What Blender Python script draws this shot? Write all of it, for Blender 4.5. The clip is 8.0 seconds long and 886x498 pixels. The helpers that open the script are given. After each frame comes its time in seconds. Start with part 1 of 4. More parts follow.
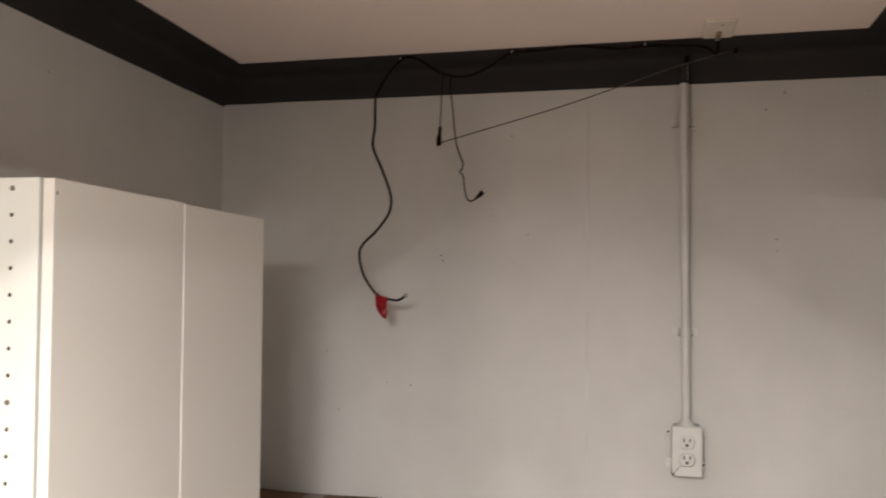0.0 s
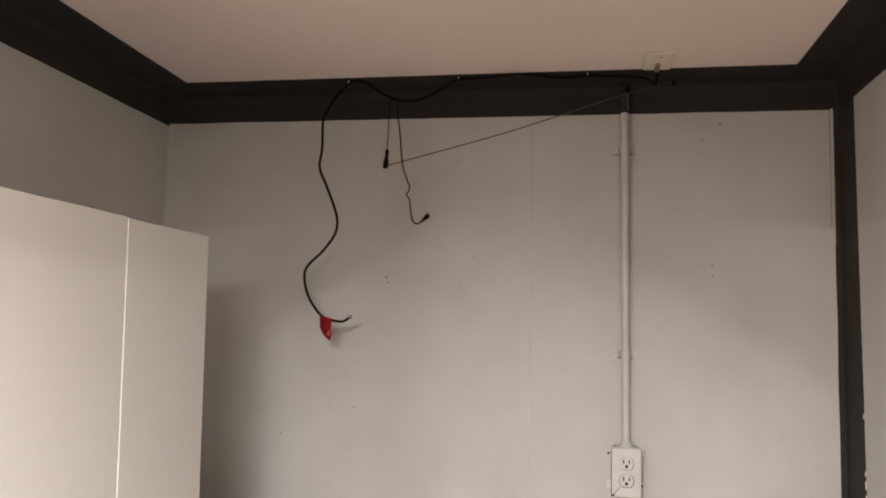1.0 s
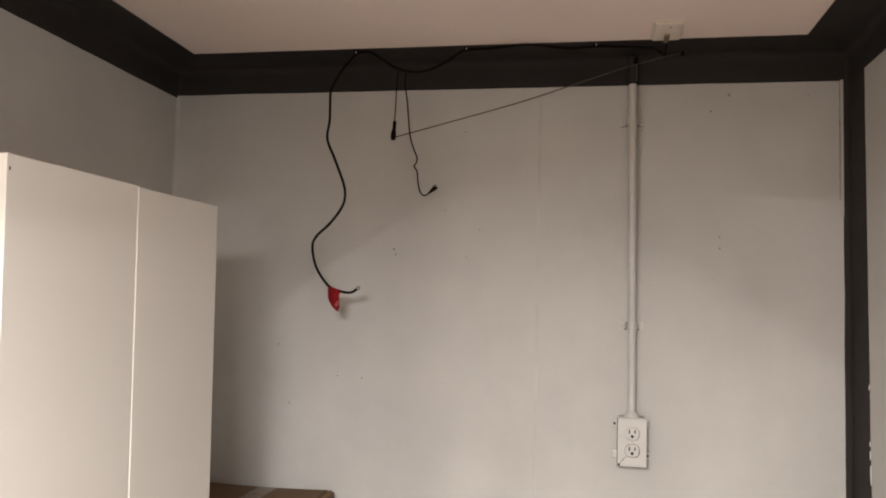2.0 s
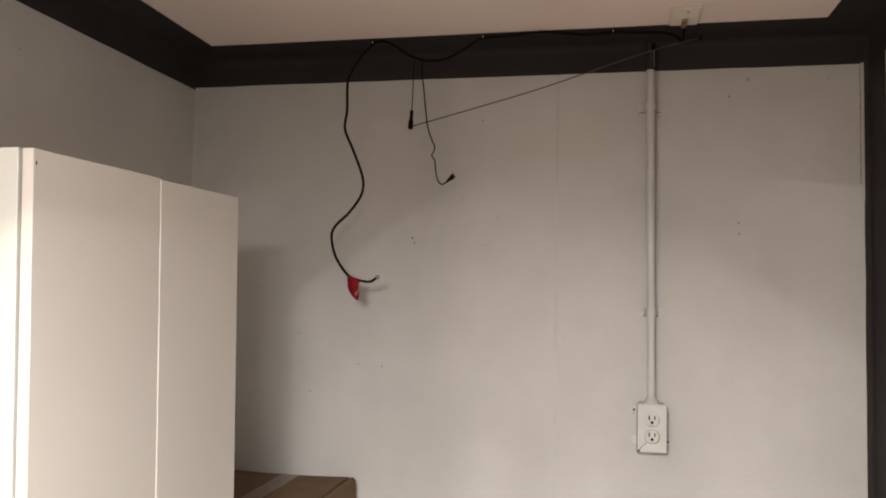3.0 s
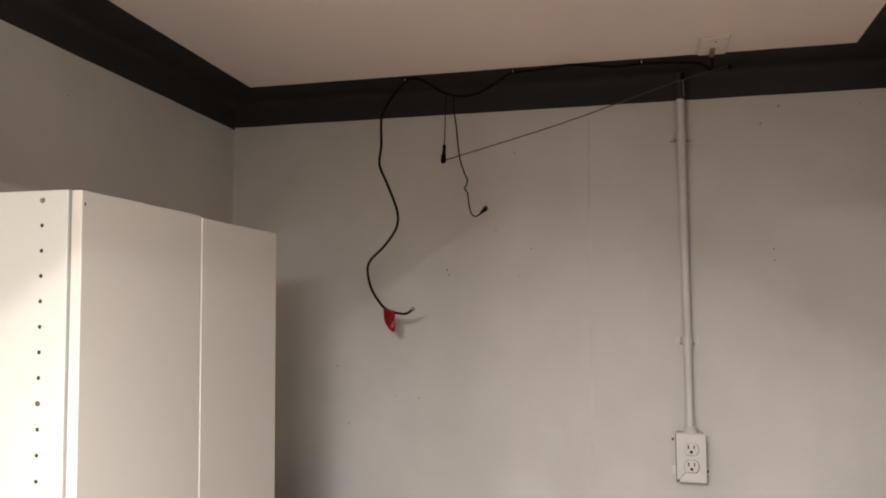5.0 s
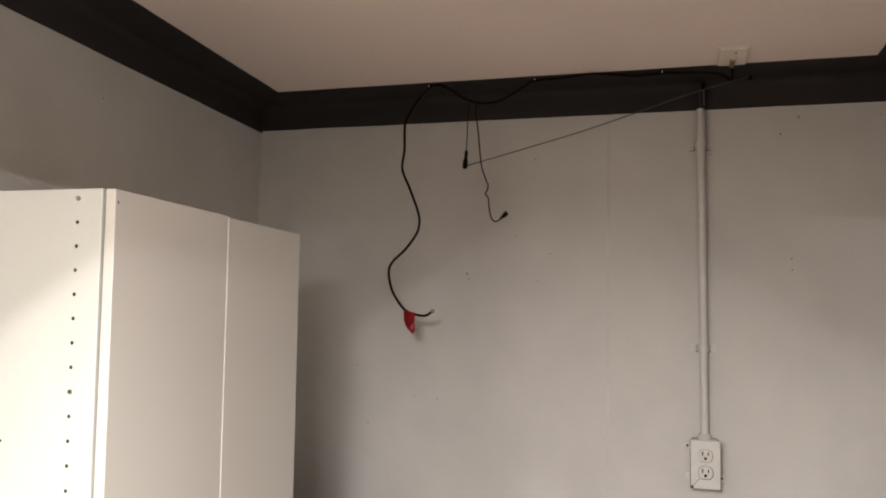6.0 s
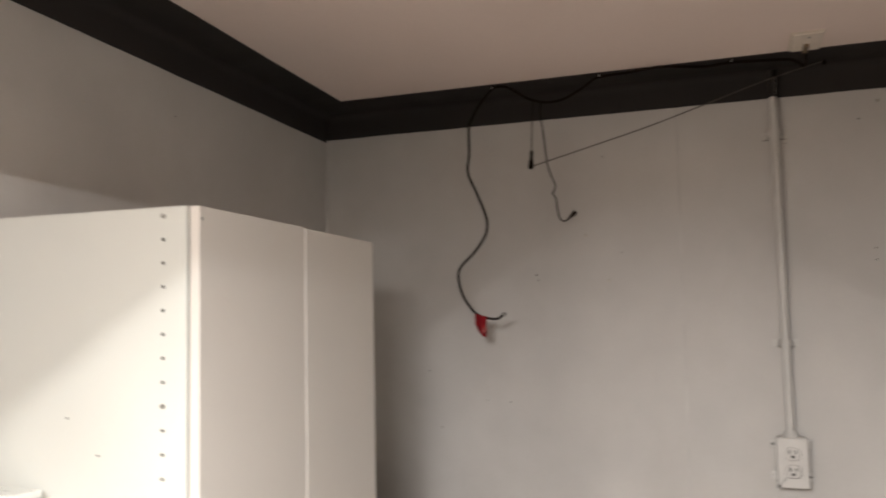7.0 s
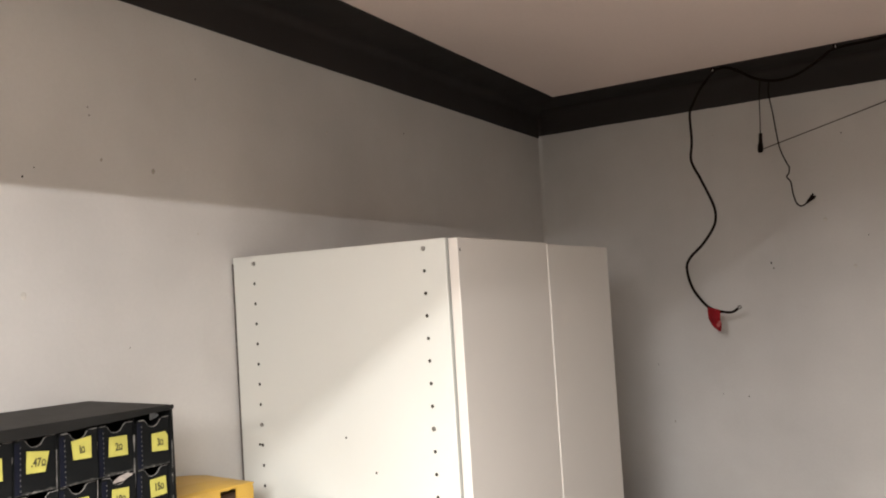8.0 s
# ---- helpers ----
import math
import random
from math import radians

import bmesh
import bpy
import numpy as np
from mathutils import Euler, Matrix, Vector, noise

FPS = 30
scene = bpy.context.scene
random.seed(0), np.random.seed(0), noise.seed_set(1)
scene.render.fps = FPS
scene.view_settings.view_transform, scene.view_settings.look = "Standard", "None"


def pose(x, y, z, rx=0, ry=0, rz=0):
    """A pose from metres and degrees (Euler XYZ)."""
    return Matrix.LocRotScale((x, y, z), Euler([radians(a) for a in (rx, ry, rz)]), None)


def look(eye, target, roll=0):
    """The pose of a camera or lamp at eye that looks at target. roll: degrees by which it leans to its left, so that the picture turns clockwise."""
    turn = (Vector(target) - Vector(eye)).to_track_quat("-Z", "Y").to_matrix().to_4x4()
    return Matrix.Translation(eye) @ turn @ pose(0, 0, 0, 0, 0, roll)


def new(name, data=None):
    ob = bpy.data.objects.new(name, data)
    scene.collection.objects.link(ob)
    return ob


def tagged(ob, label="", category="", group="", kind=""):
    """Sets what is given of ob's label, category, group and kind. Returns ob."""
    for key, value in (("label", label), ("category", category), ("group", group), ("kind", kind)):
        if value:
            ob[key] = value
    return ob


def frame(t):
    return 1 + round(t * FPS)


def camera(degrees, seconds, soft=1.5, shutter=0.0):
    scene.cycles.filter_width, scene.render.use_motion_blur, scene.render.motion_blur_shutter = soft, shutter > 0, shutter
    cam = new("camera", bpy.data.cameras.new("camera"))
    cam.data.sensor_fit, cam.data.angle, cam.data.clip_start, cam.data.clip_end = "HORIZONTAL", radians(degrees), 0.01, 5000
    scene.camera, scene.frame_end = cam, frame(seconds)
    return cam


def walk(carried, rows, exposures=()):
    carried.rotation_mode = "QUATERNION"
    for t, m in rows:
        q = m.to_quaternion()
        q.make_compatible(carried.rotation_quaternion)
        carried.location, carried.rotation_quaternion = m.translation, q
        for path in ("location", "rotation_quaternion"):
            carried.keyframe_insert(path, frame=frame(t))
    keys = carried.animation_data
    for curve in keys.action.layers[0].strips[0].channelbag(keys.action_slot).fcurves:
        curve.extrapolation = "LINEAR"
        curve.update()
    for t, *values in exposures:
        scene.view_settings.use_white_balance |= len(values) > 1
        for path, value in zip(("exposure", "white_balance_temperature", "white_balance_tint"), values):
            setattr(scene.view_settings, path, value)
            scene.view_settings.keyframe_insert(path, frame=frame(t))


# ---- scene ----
# ---------------------------------------------------------------- camera
cam = camera(56.8, 8.0, soft=1.9, shutter=0.38)
PATH = [
    (0, (1.096, -1.986, 1.608), (0.623, -0.047, 1.726), 0.9),
    (0.2, (1.085, -1.991, 1.602), (0.696, -0.034, 1.746), 0.5),
    (0.5, (1.094, -1.998, 1.597), (0.743, -0.037, 1.765), 1.0),
    (1, (1.095, -1.999, 1.589), (0.756, -0.038, 1.782), 1.3),
    (1.5, (1.093, -1.999, 1.578), (0.748, -0.036, 1.745), 1.4),
    (1.7, (1.094, -2.001, 1.578), (0.745, -0.036, 1.732), 1.45),
    (2.8, (1.090, -2.009, 1.583), (0.711, -0.053, 1.682), 0.98),
    (3, (1.09, -2.012, 1.58), (0.697, -0.053, 1.683), 0.9),
    (3.5, (1.097, -2.018, 1.58), (0.675, -0.066, 1.694), 0.4),
    (4, (1.1, -2.025, 1.582), (0.66, -0.079, 1.72), -0.0),
    (4.5, (1.097, -2.034, 1.571), (0.638, -0.093, 1.726), -0.1),
    (4.7, (1.099, -2.033, 1.578), (0.629, -0.093, 1.744), -0.13),
    (5.8, (1.122, -2.059, 1.571), (0.598, -0.150, 1.768), 1.20),
    (6, (1.124, -2.066, 1.57), (0.583, -0.15, 1.763), 1.3),
    (6.5, (1.123, -2.065, 1.568), (0.553, -0.158, 1.766), 1.1),
    (6.8, (1.106, -2.060, 1.566), (0.503, -0.164, 1.770), 0.2),
    (7, (1.09, -2.068, 1.575), (0.42, -0.193, 1.771), -0.5),
    (7.1, (1.081, -2.074, 1.590), (0.348, -0.223, 1.781), -1.2),
    (7.2, (1.067, -2.081, 1.613), (0.267, -0.257, 1.795), -1.9),
    (7.3, (1.046, -2.092, 1.644), (0.184, -0.296, 1.822), -2.7),
    (7.5, (1.033, -2.109, 1.659), (0.045, -0.378, 1.825), -3.8),
    (7.7, (1.025, -2.117, 1.652), (-0.029, -0.424, 1.807), -3.7),
    (8, (1.019, -2.121, 1.65), (-0.061, -0.443, 1.783), -2.6),
]
EXPOSURE = -0.05
walk(cam, [(t, look(eye, target, roll)) for t, eye, target, roll in PATH],
     [(0.0, EXPOSURE - 0.12, 6550, 10), (0.40, EXPOSURE + 0.17, 6550, 10), (0.6, EXPOSURE + 0.17, 6550, 10), (1.0, EXPOSURE + 0.06, 6550, 10), (1.5, EXPOSURE + 0.07, 6550, 10), (3.0, EXPOSURE + 0.02, 6600, 10), (3.5, EXPOSURE - 0.27, 6600, 10), (4.0, EXPOSURE - 0.24, 6600, 10), (4.5, EXPOSURE - 0.18, 6600, 10), (6.5, EXPOSURE - 0.15, 6560, 10), (7.5, EXPOSURE - 0.26, 6400, 10), (8.0, EXPOSURE - 0.24, 6450, 10)])

# ---------------------------------------------------------------- room numbers
RX, RY, RZ = 1.68, -7.0, 2.190        # right wall, wall behind (unseen, set far back to cut bounce), ceiling
OPEN_Y, OPEN_Z, WIDE, DEEP = (-1.66, -0.74), 2.03, 3.0, -3.0   # unseen doorway added to drain bounced light, far walls of the made-up room beyond
BENCH = 1.005                         # height of the bench top
BAND = 0.070                          # dark paint down the wall
BORDER = 0.125                        # dark paint in from the wall on the ceiling

# ---------------------------------------------------------------- light
world = bpy.data.worlds.new("world")
world.use_nodes = True
world.node_tree.nodes["Background"].inputs[0].default_value = (0.9, 0.85, 0.8, 1)
world.node_tree.nodes["Background"].inputs[1].default_value = 0.02
scene.world = world


def lamp(name, kind, at, power, colour, size, target=None):
    data = bpy.data.lights.new(name, kind)
    data.energy, data.color, data.shadow_soft_size = power, colour, size
    ob = new(name, data)
    ob.matrix_world = look(at, target) if target else Matrix.Translation(at)
    return ob


# the unseen hooded light over the middle of the room: two narrow light strips under a hood with milky wings, each
# tilted inwards; the rims of the hood cut the light of each strip off to both sides
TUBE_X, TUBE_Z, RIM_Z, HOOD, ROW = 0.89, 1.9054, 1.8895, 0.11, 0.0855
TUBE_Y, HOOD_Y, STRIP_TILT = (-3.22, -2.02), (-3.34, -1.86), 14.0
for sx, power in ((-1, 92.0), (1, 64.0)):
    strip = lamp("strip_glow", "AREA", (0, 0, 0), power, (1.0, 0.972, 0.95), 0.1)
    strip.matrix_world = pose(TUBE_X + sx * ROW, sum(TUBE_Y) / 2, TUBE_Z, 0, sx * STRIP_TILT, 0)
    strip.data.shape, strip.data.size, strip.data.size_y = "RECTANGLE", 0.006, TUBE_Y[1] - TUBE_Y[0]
# added warm fill lamp in an unseen, made-up window of the left wall, behind
FILL_WIN_Y, FILL_WIN_Z = (-3.75, -2.75), (0.95, 1.90)
fill_light = lamp("window_daylight", "AREA", (-0.03, sum(FILL_WIN_Y) / 2, sum(FILL_WIN_Z) / 2), 30.0, (1.0, 0.86, 0.74), 0.1, (1.0, sum(FILL_WIN_Y) / 2, sum(FILL_WIN_Z) / 2))
fill_light.data.shape, fill_light.data.size, fill_light.data.size_y = "RECTANGLE", 0.96, 0.91


# ---------------------------------------------------------------- materials
def material(name, colour, rough=0.5, metal=0.0, mottle=0.06, scale=3.0, grain=0.03, grain_scale=160.0,
             bump=0.1, bump_scale=220.0, stain=None, stain_amount=0.0, stain_scale=1.2, spec=0.5, vary=0.0, coat=0.0, streak=0.0):
    """Paint, card, metal: a base colour with two scales of variation, stains, fine relief."""
    m = bpy.data.materials.new(name)
    m.use_nodes = True
    nt = m.node_tree
    n, l = nt.nodes, nt.links
    b = n["Principled BSDF"]
    co = n.new("ShaderNodeTexCoord")

    def noise_of(s, detail=4.0, rough_=0.55):
        t = n.new("ShaderNodeTexNoise")
        t.inputs["Scale"].default_value, t.inputs["Detail"].default_value, t.inputs["Roughness"].default_value = s, detail, rough_
        l.new(co.outputs["Object"], t.inputs["Vector"])
        return t.outputs["Fac"]

    def mixed(fac, a, c, amount_low, amount_high):
        r = n.new("ShaderNodeMapRange")
        r.inputs[1].default_value, r.inputs[2].default_value = 0.3, 0.7
        r.inputs[3].default_value, r.inputs[4].default_value = amount_low, amount_high
        l.new(fac, r.inputs[0])
        x = n.new("ShaderNodeMix")
        x.data_type = "RGBA"
        l.new(r.outputs[0], x.inputs[0])
        for sock, v in ((x.inputs[6], a), (x.inputs[7], c)):
            if isinstance(v, tuple):
                sock.default_value = (*v, 1)
            else:
                l.new(v, sock)
        return x.outputs[2]

    dark = tuple(c * (1 - 2 * mottle) for c in colour)
    lite = tuple(min(1, c * (1 + 2 * mottle)) for c in colour)
    col = mixed(noise_of(scale), dark, lite, 0.0, 1.0)
    col = mixed(noise_of(grain_scale, 2.0), col, tuple(c * 0.55 for c in colour), 0.0, grain * 2)
    if stain:
        f = n.new("ShaderNodeMapRange")
        f.inputs[1].default_value, f.inputs[2].default_value = 0.52, 0.75
        l.new(noise_of(stain_scale, 6.0, 0.65), f.inputs[0])
        q = n.new("ShaderNodeMath")
        q.operation = "MULTIPLY"
        q.inputs[1].default_value = stain_amount
        l.new(f.outputs[0], q.inputs[0])
        x = n.new("ShaderNodeMix")
        x.data_type = "RGBA"
        l.new(q.outputs[0], x.inputs[0])
        l.new(col, x.inputs[6])
        x.inputs[7].default_value = (*stain, 1)
        col = x.outputs[2]
    if streak:
        # long upright roller tracks
        stretch = n.new("ShaderNodeMapping")
        stretch.inputs["Scale"].default_value = (1.0, 1.0, 0.12)
        l.new(co.outputs["Object"], stretch.inputs["Vector"])
        t = n.new("ShaderNodeTexNoise")
        t.inputs["Scale"].default_value, t.inputs["Detail"].default_value = 7.0, 3.0
        l.new(stretch.outputs[0], t.inputs["Vector"])
        col = mixed(t.outputs["Fac"], col, tuple(c * 0.7 for c in colour), 0.0, streak)
    if vary:
        o = n.new("ShaderNodeObjectInfo")
        h = n.new("ShaderNodeHueSaturation")
        r = n.new("ShaderNodeMapRange")
        r.inputs[3].default_value, r.inputs[4].default_value = 1 - vary, 1 + vary
        l.new(o.outputs["Random"], r.inputs[0])
        l.new(r.outputs[0], h.inputs["Value"])
        l.new(col, h.inputs["Color"])
        col = h.outputs[0]
    l.new(col, b.inputs["Base Color"])
    rr = n.new("ShaderNodeMapRange")
    rr.inputs[3].default_value, rr.inputs[4].default_value = max(0.03, rough - 0.12), min(1, rough + 0.12)
    l.new(noise_of(scale * 4), rr.inputs[0])
    l.new(rr.outputs[0], b.inputs["Roughness"])
    b.inputs["Metallic"].default_value, b.inputs["Specular IOR Level"].default_value, b.inputs["Coat Weight"].default_value = metal, spec, coat
    if bump:
        bp = n.new("ShaderNodeBump")
        bp.inputs["Strength"].default_value, bp.inputs["Distance"].default_value = bump, 0.002
        l.new(noise_of(bump_scale, 3.0), bp.inputs["Height"])
        l.new(bp.outputs[0], b.inputs["Normal"])
    return m


PAINT = material("wall_paint", (0.502, 0.487, 0.464), 0.6, mottle=0.055, scale=2.6, grain=0.03, bump=0.16, bump_scale=110,
                 stain=(0.37, 0.34, 0.305), stain_amount=0.30, stain_scale=2.3, streak=0.16)
CEIL = material("ceiling_paint", (0.87, 0.745, 0.68), 0.8, mottle=0.03, scale=1.2, bump=0.2, bump_scale=120,
                stain=(0.70, 0.59, 0.53), stain_amount=0.15)
DARK = material("dark_border_paint", (0.0215, 0.0180, 0.0162), 0.8, spec=0.35, mottle=0.08, scale=4, bump=0.2, bump_scale=120,
                stain=(0.026, 0.021, 0.018), stain_amount=0.5, stain_scale=5)
GAP_SHADE = material("gap_shade", (0.31, 0.285, 0.26), 0.9, mottle=0.2, scale=60)
SEAM = material("seam_filler", (0.490, 0.476, 0.455), 0.7, mottle=0.06, scale=6, bump=0.1, bump_scale=110)
GALV = material("dull_galvanised_steel", (0.30, 0.285, 0.265), 0.55, 0.2, mottle=0.08, scale=40)
FLOOR = material("floor_boards", (0.13, 0.095, 0.07), 0.5, mottle=0.15, scale=6)
MELAMINE = material("white_melamine", (0.54, 0.543, 0.505), 0.38, mottle=0.012, scale=2, grain=0.008, bump=0.05, bump_scale=400,
                    stain=(0.59, 0.58, 0.54), stain_amount=0.10, stain_scale=4)
FRONT = material("white_door_laminate", (0.585, 0.552, 0.506), 0.45, mottle=0.015, scale=2, grain=0.01, bump=0.05, bump_scale=300,
                 stain=(0.64, 0.58, 0.52), stain_amount=0.15, stain_scale=5)
HOLE = material("bored_hole", (0.03, 0.025, 0.02), 0.9, bump=0)
SCREW = material("screw_steel", (0.30, 0.28, 0.26), 0.35, 0.9, mottle=0.1, scale=200, bump=0)
CABLE = material("black_cable", (0.0085, 0.0050, 0.0032), 0.8, spec=0.06, mottle=0.1, scale=40, bump=0.05)
THREAD = material("grey_string", (0.070, 0.058, 0.049), 0.8, mottle=0.15, scale=300, bump=0)
RED = material("red_tape", (0.195, 0.0050, 0.009), 0.7, spec=0.2, mottle=0.12, scale=60, bump=0.3, bump_scale=180)
PINK = material("tape_underside", (0.27, 0.055, 0.052), 0.7, mottle=0.2, scale=150)
IVORY = material("ivory_plate", (0.84, 0.755, 0.655), 0.35, mottle=0.03, scale=30, bump=0.03)
BACKING = material("plate_shadow_edge", (0.76, 0.67, 0.56), 0.5, mottle=0.04, scale=40, bump=0.05)
TAN = material("tan_plug", (0.24, 0.17, 0.10), 0.5, mottle=0.1, scale=60, bump=0.1)
PIPE = material("painted_conduit", (0.525, 0.513, 0.488), 0.5, mottle=0.05, scale=12, grain=0.03, bump=0.2, bump_scale=200)
PLATE = material("white_cover_plate", (0.53, 0.515, 0.49), 0.4, mottle=0.03, scale=30, bump=0.05, stain=(0.5, 0.45, 0.38), stain_amount=0.25, stain_scale=60)
DARK_MARK = material("grime", (0.10, 0.088, 0.075), 0.9, mottle=0.2, scale=200)
SLOT = material("outlet_slot", (0.006, 0.0055, 0.005), 0.9, spec=0.05, bump=0)
CARD = material("brown_cardboard", (0.140, 0.082, 0.038), 0.85, mottle=0.08, scale=10, grain=0.06, bump=0.2, bump_scale=60)
CARD_DARK = material("cardboard_inside", (0.07, 0.04, 0.022), 0.9, bump=0.1)
BLACKCARD = material("black_card", (0.0040, 0.0044, 0.0044), 0.7, spec=0.12, mottle=0.2, scale=18, grain=0.05, bump=0.25, bump_scale=90,
                     stain=(0.014, 0.0135, 0.0125), stain_amount=0.35, stain_scale=22)
DUSTY = material("dusty_black_card", (0.036, 0.034, 0.0315), 0.75, spec=0.3, mottle=0.12, scale=14, grain=0.05, bump=0.2, bump_scale=90)
WORN = material("rubbed_black_card", (0.030, 0.029, 0.026), 0.85, spec=0.2, mottle=0.35, scale=90, grain=0.3, grain_scale=260, bump=0.3)
SOFT_EDGE = material("soft_black_card_edge", (0.0125, 0.0120, 0.0110), 0.8, spec=0.15, mottle=0.10, scale=30, bump=0.25, bump_scale=90)
NAVY = material("navy_card", (0.0052, 0.0060, 0.0115), 0.7, spec=0.10, mottle=0.2, scale=25, bump=0.2, bump_scale=90)
SCUFF = material("scuffed_card_edge", (0.15, 0.14, 0.127), 0.9, mottle=0.3, scale=120, grain=0.3, grain_scale=300, bump=0.3)
YELLOW = material("yellow_label", (0.375, 0.345, 0.072), 0.7, mottle=0.05, scale=60, bump=0.05, vary=0.1)
INK = material("label_ink", (0.04, 0.035, 0.01), 0.8, bump=0)
YBOX = material("yellow_plastic", (0.50, 0.305, 0.045), 0.42, mottle=0.06, scale=15, bump=0.1, bump_scale=120)
PALE = material("pale_plastic", (0.66, 0.67, 0.63), 0.3, mottle=0.03, scale=15, bump=0.03)
LUG = material("dull_lug", (0.16, 0.15, 0.135), 0.5, 0.3, mottle=0.1, scale=200, bump=0)
CHIP_GLINT = material("white_chip_and_glint", (0.85, 0.84, 0.80), 0.3, mottle=0.02, bump=0)
TAPE = material("packing_tape", (0.150, 0.095, 0.052), 0.30, mottle=0.06, scale=30, bump=0.1, bump_scale=60, coat=0.5)
WOOD = material("bench_wood", (0.15, 0.105, 0.07), 0.6, mottle=0.15, scale=9, bump=0.2)
STEEL = material("lamp_metal", (0.05, 0.05, 0.05), 0.4, 0.6)


# ---------------------------------------------------------------- mesh helpers
def mesh_of(name, bm, mat, smooth=False):
    me = bpy.data.meshes.new(name)
    bmesh.ops.recalc_face_normals(bm, faces=bm.faces[:])
    bm.to_mesh(me)
    bm.free()
    if smooth:
        for p in me.polygons:
            p.use_smooth = True
    me.materials.append(mat)
    return me


def part(name, bm, mat, parent, label="", smooth=False):
    ob = new(name, mesh_of(name, bm, mat, smooth))
    ob.parent = parent
    if label:
        tagged(ob, label)
    return ob


def thing(name, at, label, category, group=""):
    ob = new(name)
    ob.matrix_basis = at if isinstance(at, Matrix) else Matrix.Translation(at)
    return tagged(ob, label, category, group)


def block(x0, x1, y0, y1, z0, z1, bevel=0.0, segments=2, bm=None):
    """A box with bevelled edges, added to bm."""
    b = bmesh.new()
    bmesh.ops.create_cube(b, size=1, matrix=Matrix.LocRotScale(((x0 + x1) / 2, (y0 + y1) / 2, (z0 + z1) / 2), None, (x1 - x0, y1 - y0, z1 - z0)))
    if bevel:
        bmesh.ops.bevel(b, geom=b.edges[:], offset=bevel, segments=segments, affect="EDGES", profile=0.5)
    return merge(bm, b)


def merge(bm, b):
    if bm is None:
        return b
    tmp = bpy.data.meshes.new("tmp")
    b.to_mesh(tmp)
    b.free()
    bm.from_mesh(tmp)
    bpy.data.meshes.remove(tmp)
    return bm


def prism(outline, z0, z1, bevel=0.0, bm=None):
    """An upright prism over a plan outline of (x, y) points."""
    b = bmesh.new()
    low = [b.verts.new((x, y, z0)) for x, y in outline]
    top = [b.verts.new((x, y, z1)) for x, y in outline]
    b.faces.new(low[::-1])
    b.faces.new(top)
    for i in range(len(outline)):
        j = (i + 1) % len(outline)
        b.faces.new((low[i], low[j], top[j], top[i]))
    if bevel:
        bmesh.ops.bevel(b, geom=b.edges[:], offset=bevel, segments=2, affect="EDGES", profile=0.5)
    return merge(bm, b)


def rod(a, c, r, sides=16, r2=None, bm=None):
    """A round bar or cone from a to c."""
    a, c = Vector(a), Vector(c)
    b = bmesh.new()
    turn = (c - a).to_track_quat("Z", "Y").to_matrix().to_4x4()
    bmesh.ops.create_cone(b, cap_ends=True, segments=sides, radius1=r, radius2=r if r2 is None else r2, depth=(c - a).length,
                          matrix=Matrix.Translation((a + c) / 2) @ turn)
    return merge(bm, b)


def smooth_line(points, steps=8):
    """Catmull-Rom points through the given ones."""
    p = [Vector(q) for q in points]
    p = [2 * p[0] - p[1]] + p + [2 * p[-1] - p[-2]]
    out = []
    for i in range(1, len(p) - 2):
        for s in range(steps):
            t = s / steps
            out.append(0.5 * (2 * p[i] + (p[i + 1] - p[i - 1]) * t + (2 * p[i - 1] - 5 * p[i] + 4 * p[i + 1] - p[i + 2]) * t * t
                              + (3 * p[i] - p[i - 1] - 3 * p[i + 1] + p[i + 2]) * t ** 3))
    out.append(p[-2])
    return out


def tube(points, r, sides=10, steps=8, bm=None):
    """A cable of radius r (or a function of 0..1) through points."""
    line = smooth_line(points, steps)
    b = bmesh.new()
    rings = []
    side = Vector((0, 1, 0))
    for i, p in enumerate(line):
        way = (line[min(i + 1, len(line) - 1)] - line[max(i - 1, 0)]).normalized()
        side = (side - way * side.dot(way)).normalized()
        up = way.cross(side)
        rr = r(i / (len(line) - 1)) if callable(r) else r
        rings.append([b.verts.new(p + rr * (math.cos(a) * side + math.sin(a) * up)) for a in (2 * math.pi * k / sides for k in range(sides))])
    for u, v in zip(rings, rings[1:]):
        for k in range(sides):
            b.faces.new((u[k], u[(k + 1) % sides], v[(k + 1) % sides], v[k]))
    b.faces.new(rings[0][::-1])
    b.faces.new(rings[-1])
    return merge(bm, b)


def structure(name, bm, mat, label="", category=""):
    return tagged(new(name, mesh_of(name, bm, mat)), label, category, kind="structure")


# ---------------------------------------------------------------- the room
structure("floor", block(-0.12, RX + 0.12, RY - 0.12, 0.12, -0.1, 0.0), FLOOR, "dark brown wooden floor of the workroom", "floor")
structure("floor_beyond", block(RX + 0.1205, WIDE + 0.12, DEEP - 0.12, 0.12, -0.1, 0.0), FLOOR, "dark brown wooden floor of the added next room", "floor")
wall_back = structure("wall_back", block(-0.12, RX + 0.12, 0, 0.12, 0, RZ), PAINT, "off-white painted wall with nail holes and a faint panel seam", "wall")
# left wall, with an opening left for the added fill window
bm = block(-0.12, 0, FILL_WIN_Y[1], 0, 0, RZ)
block(-0.12, 0, RY, FILL_WIN_Y[0], 0, RZ, bm=bm)
block(-0.12, 0, FILL_WIN_Y[0], FILL_WIN_Y[1], 0, FILL_WIN_Z[0], bm=bm)
block(-0.12, 0, FILL_WIN_Y[0], FILL_WIN_Y[1], FILL_WIN_Z[1], RZ, bm=bm)

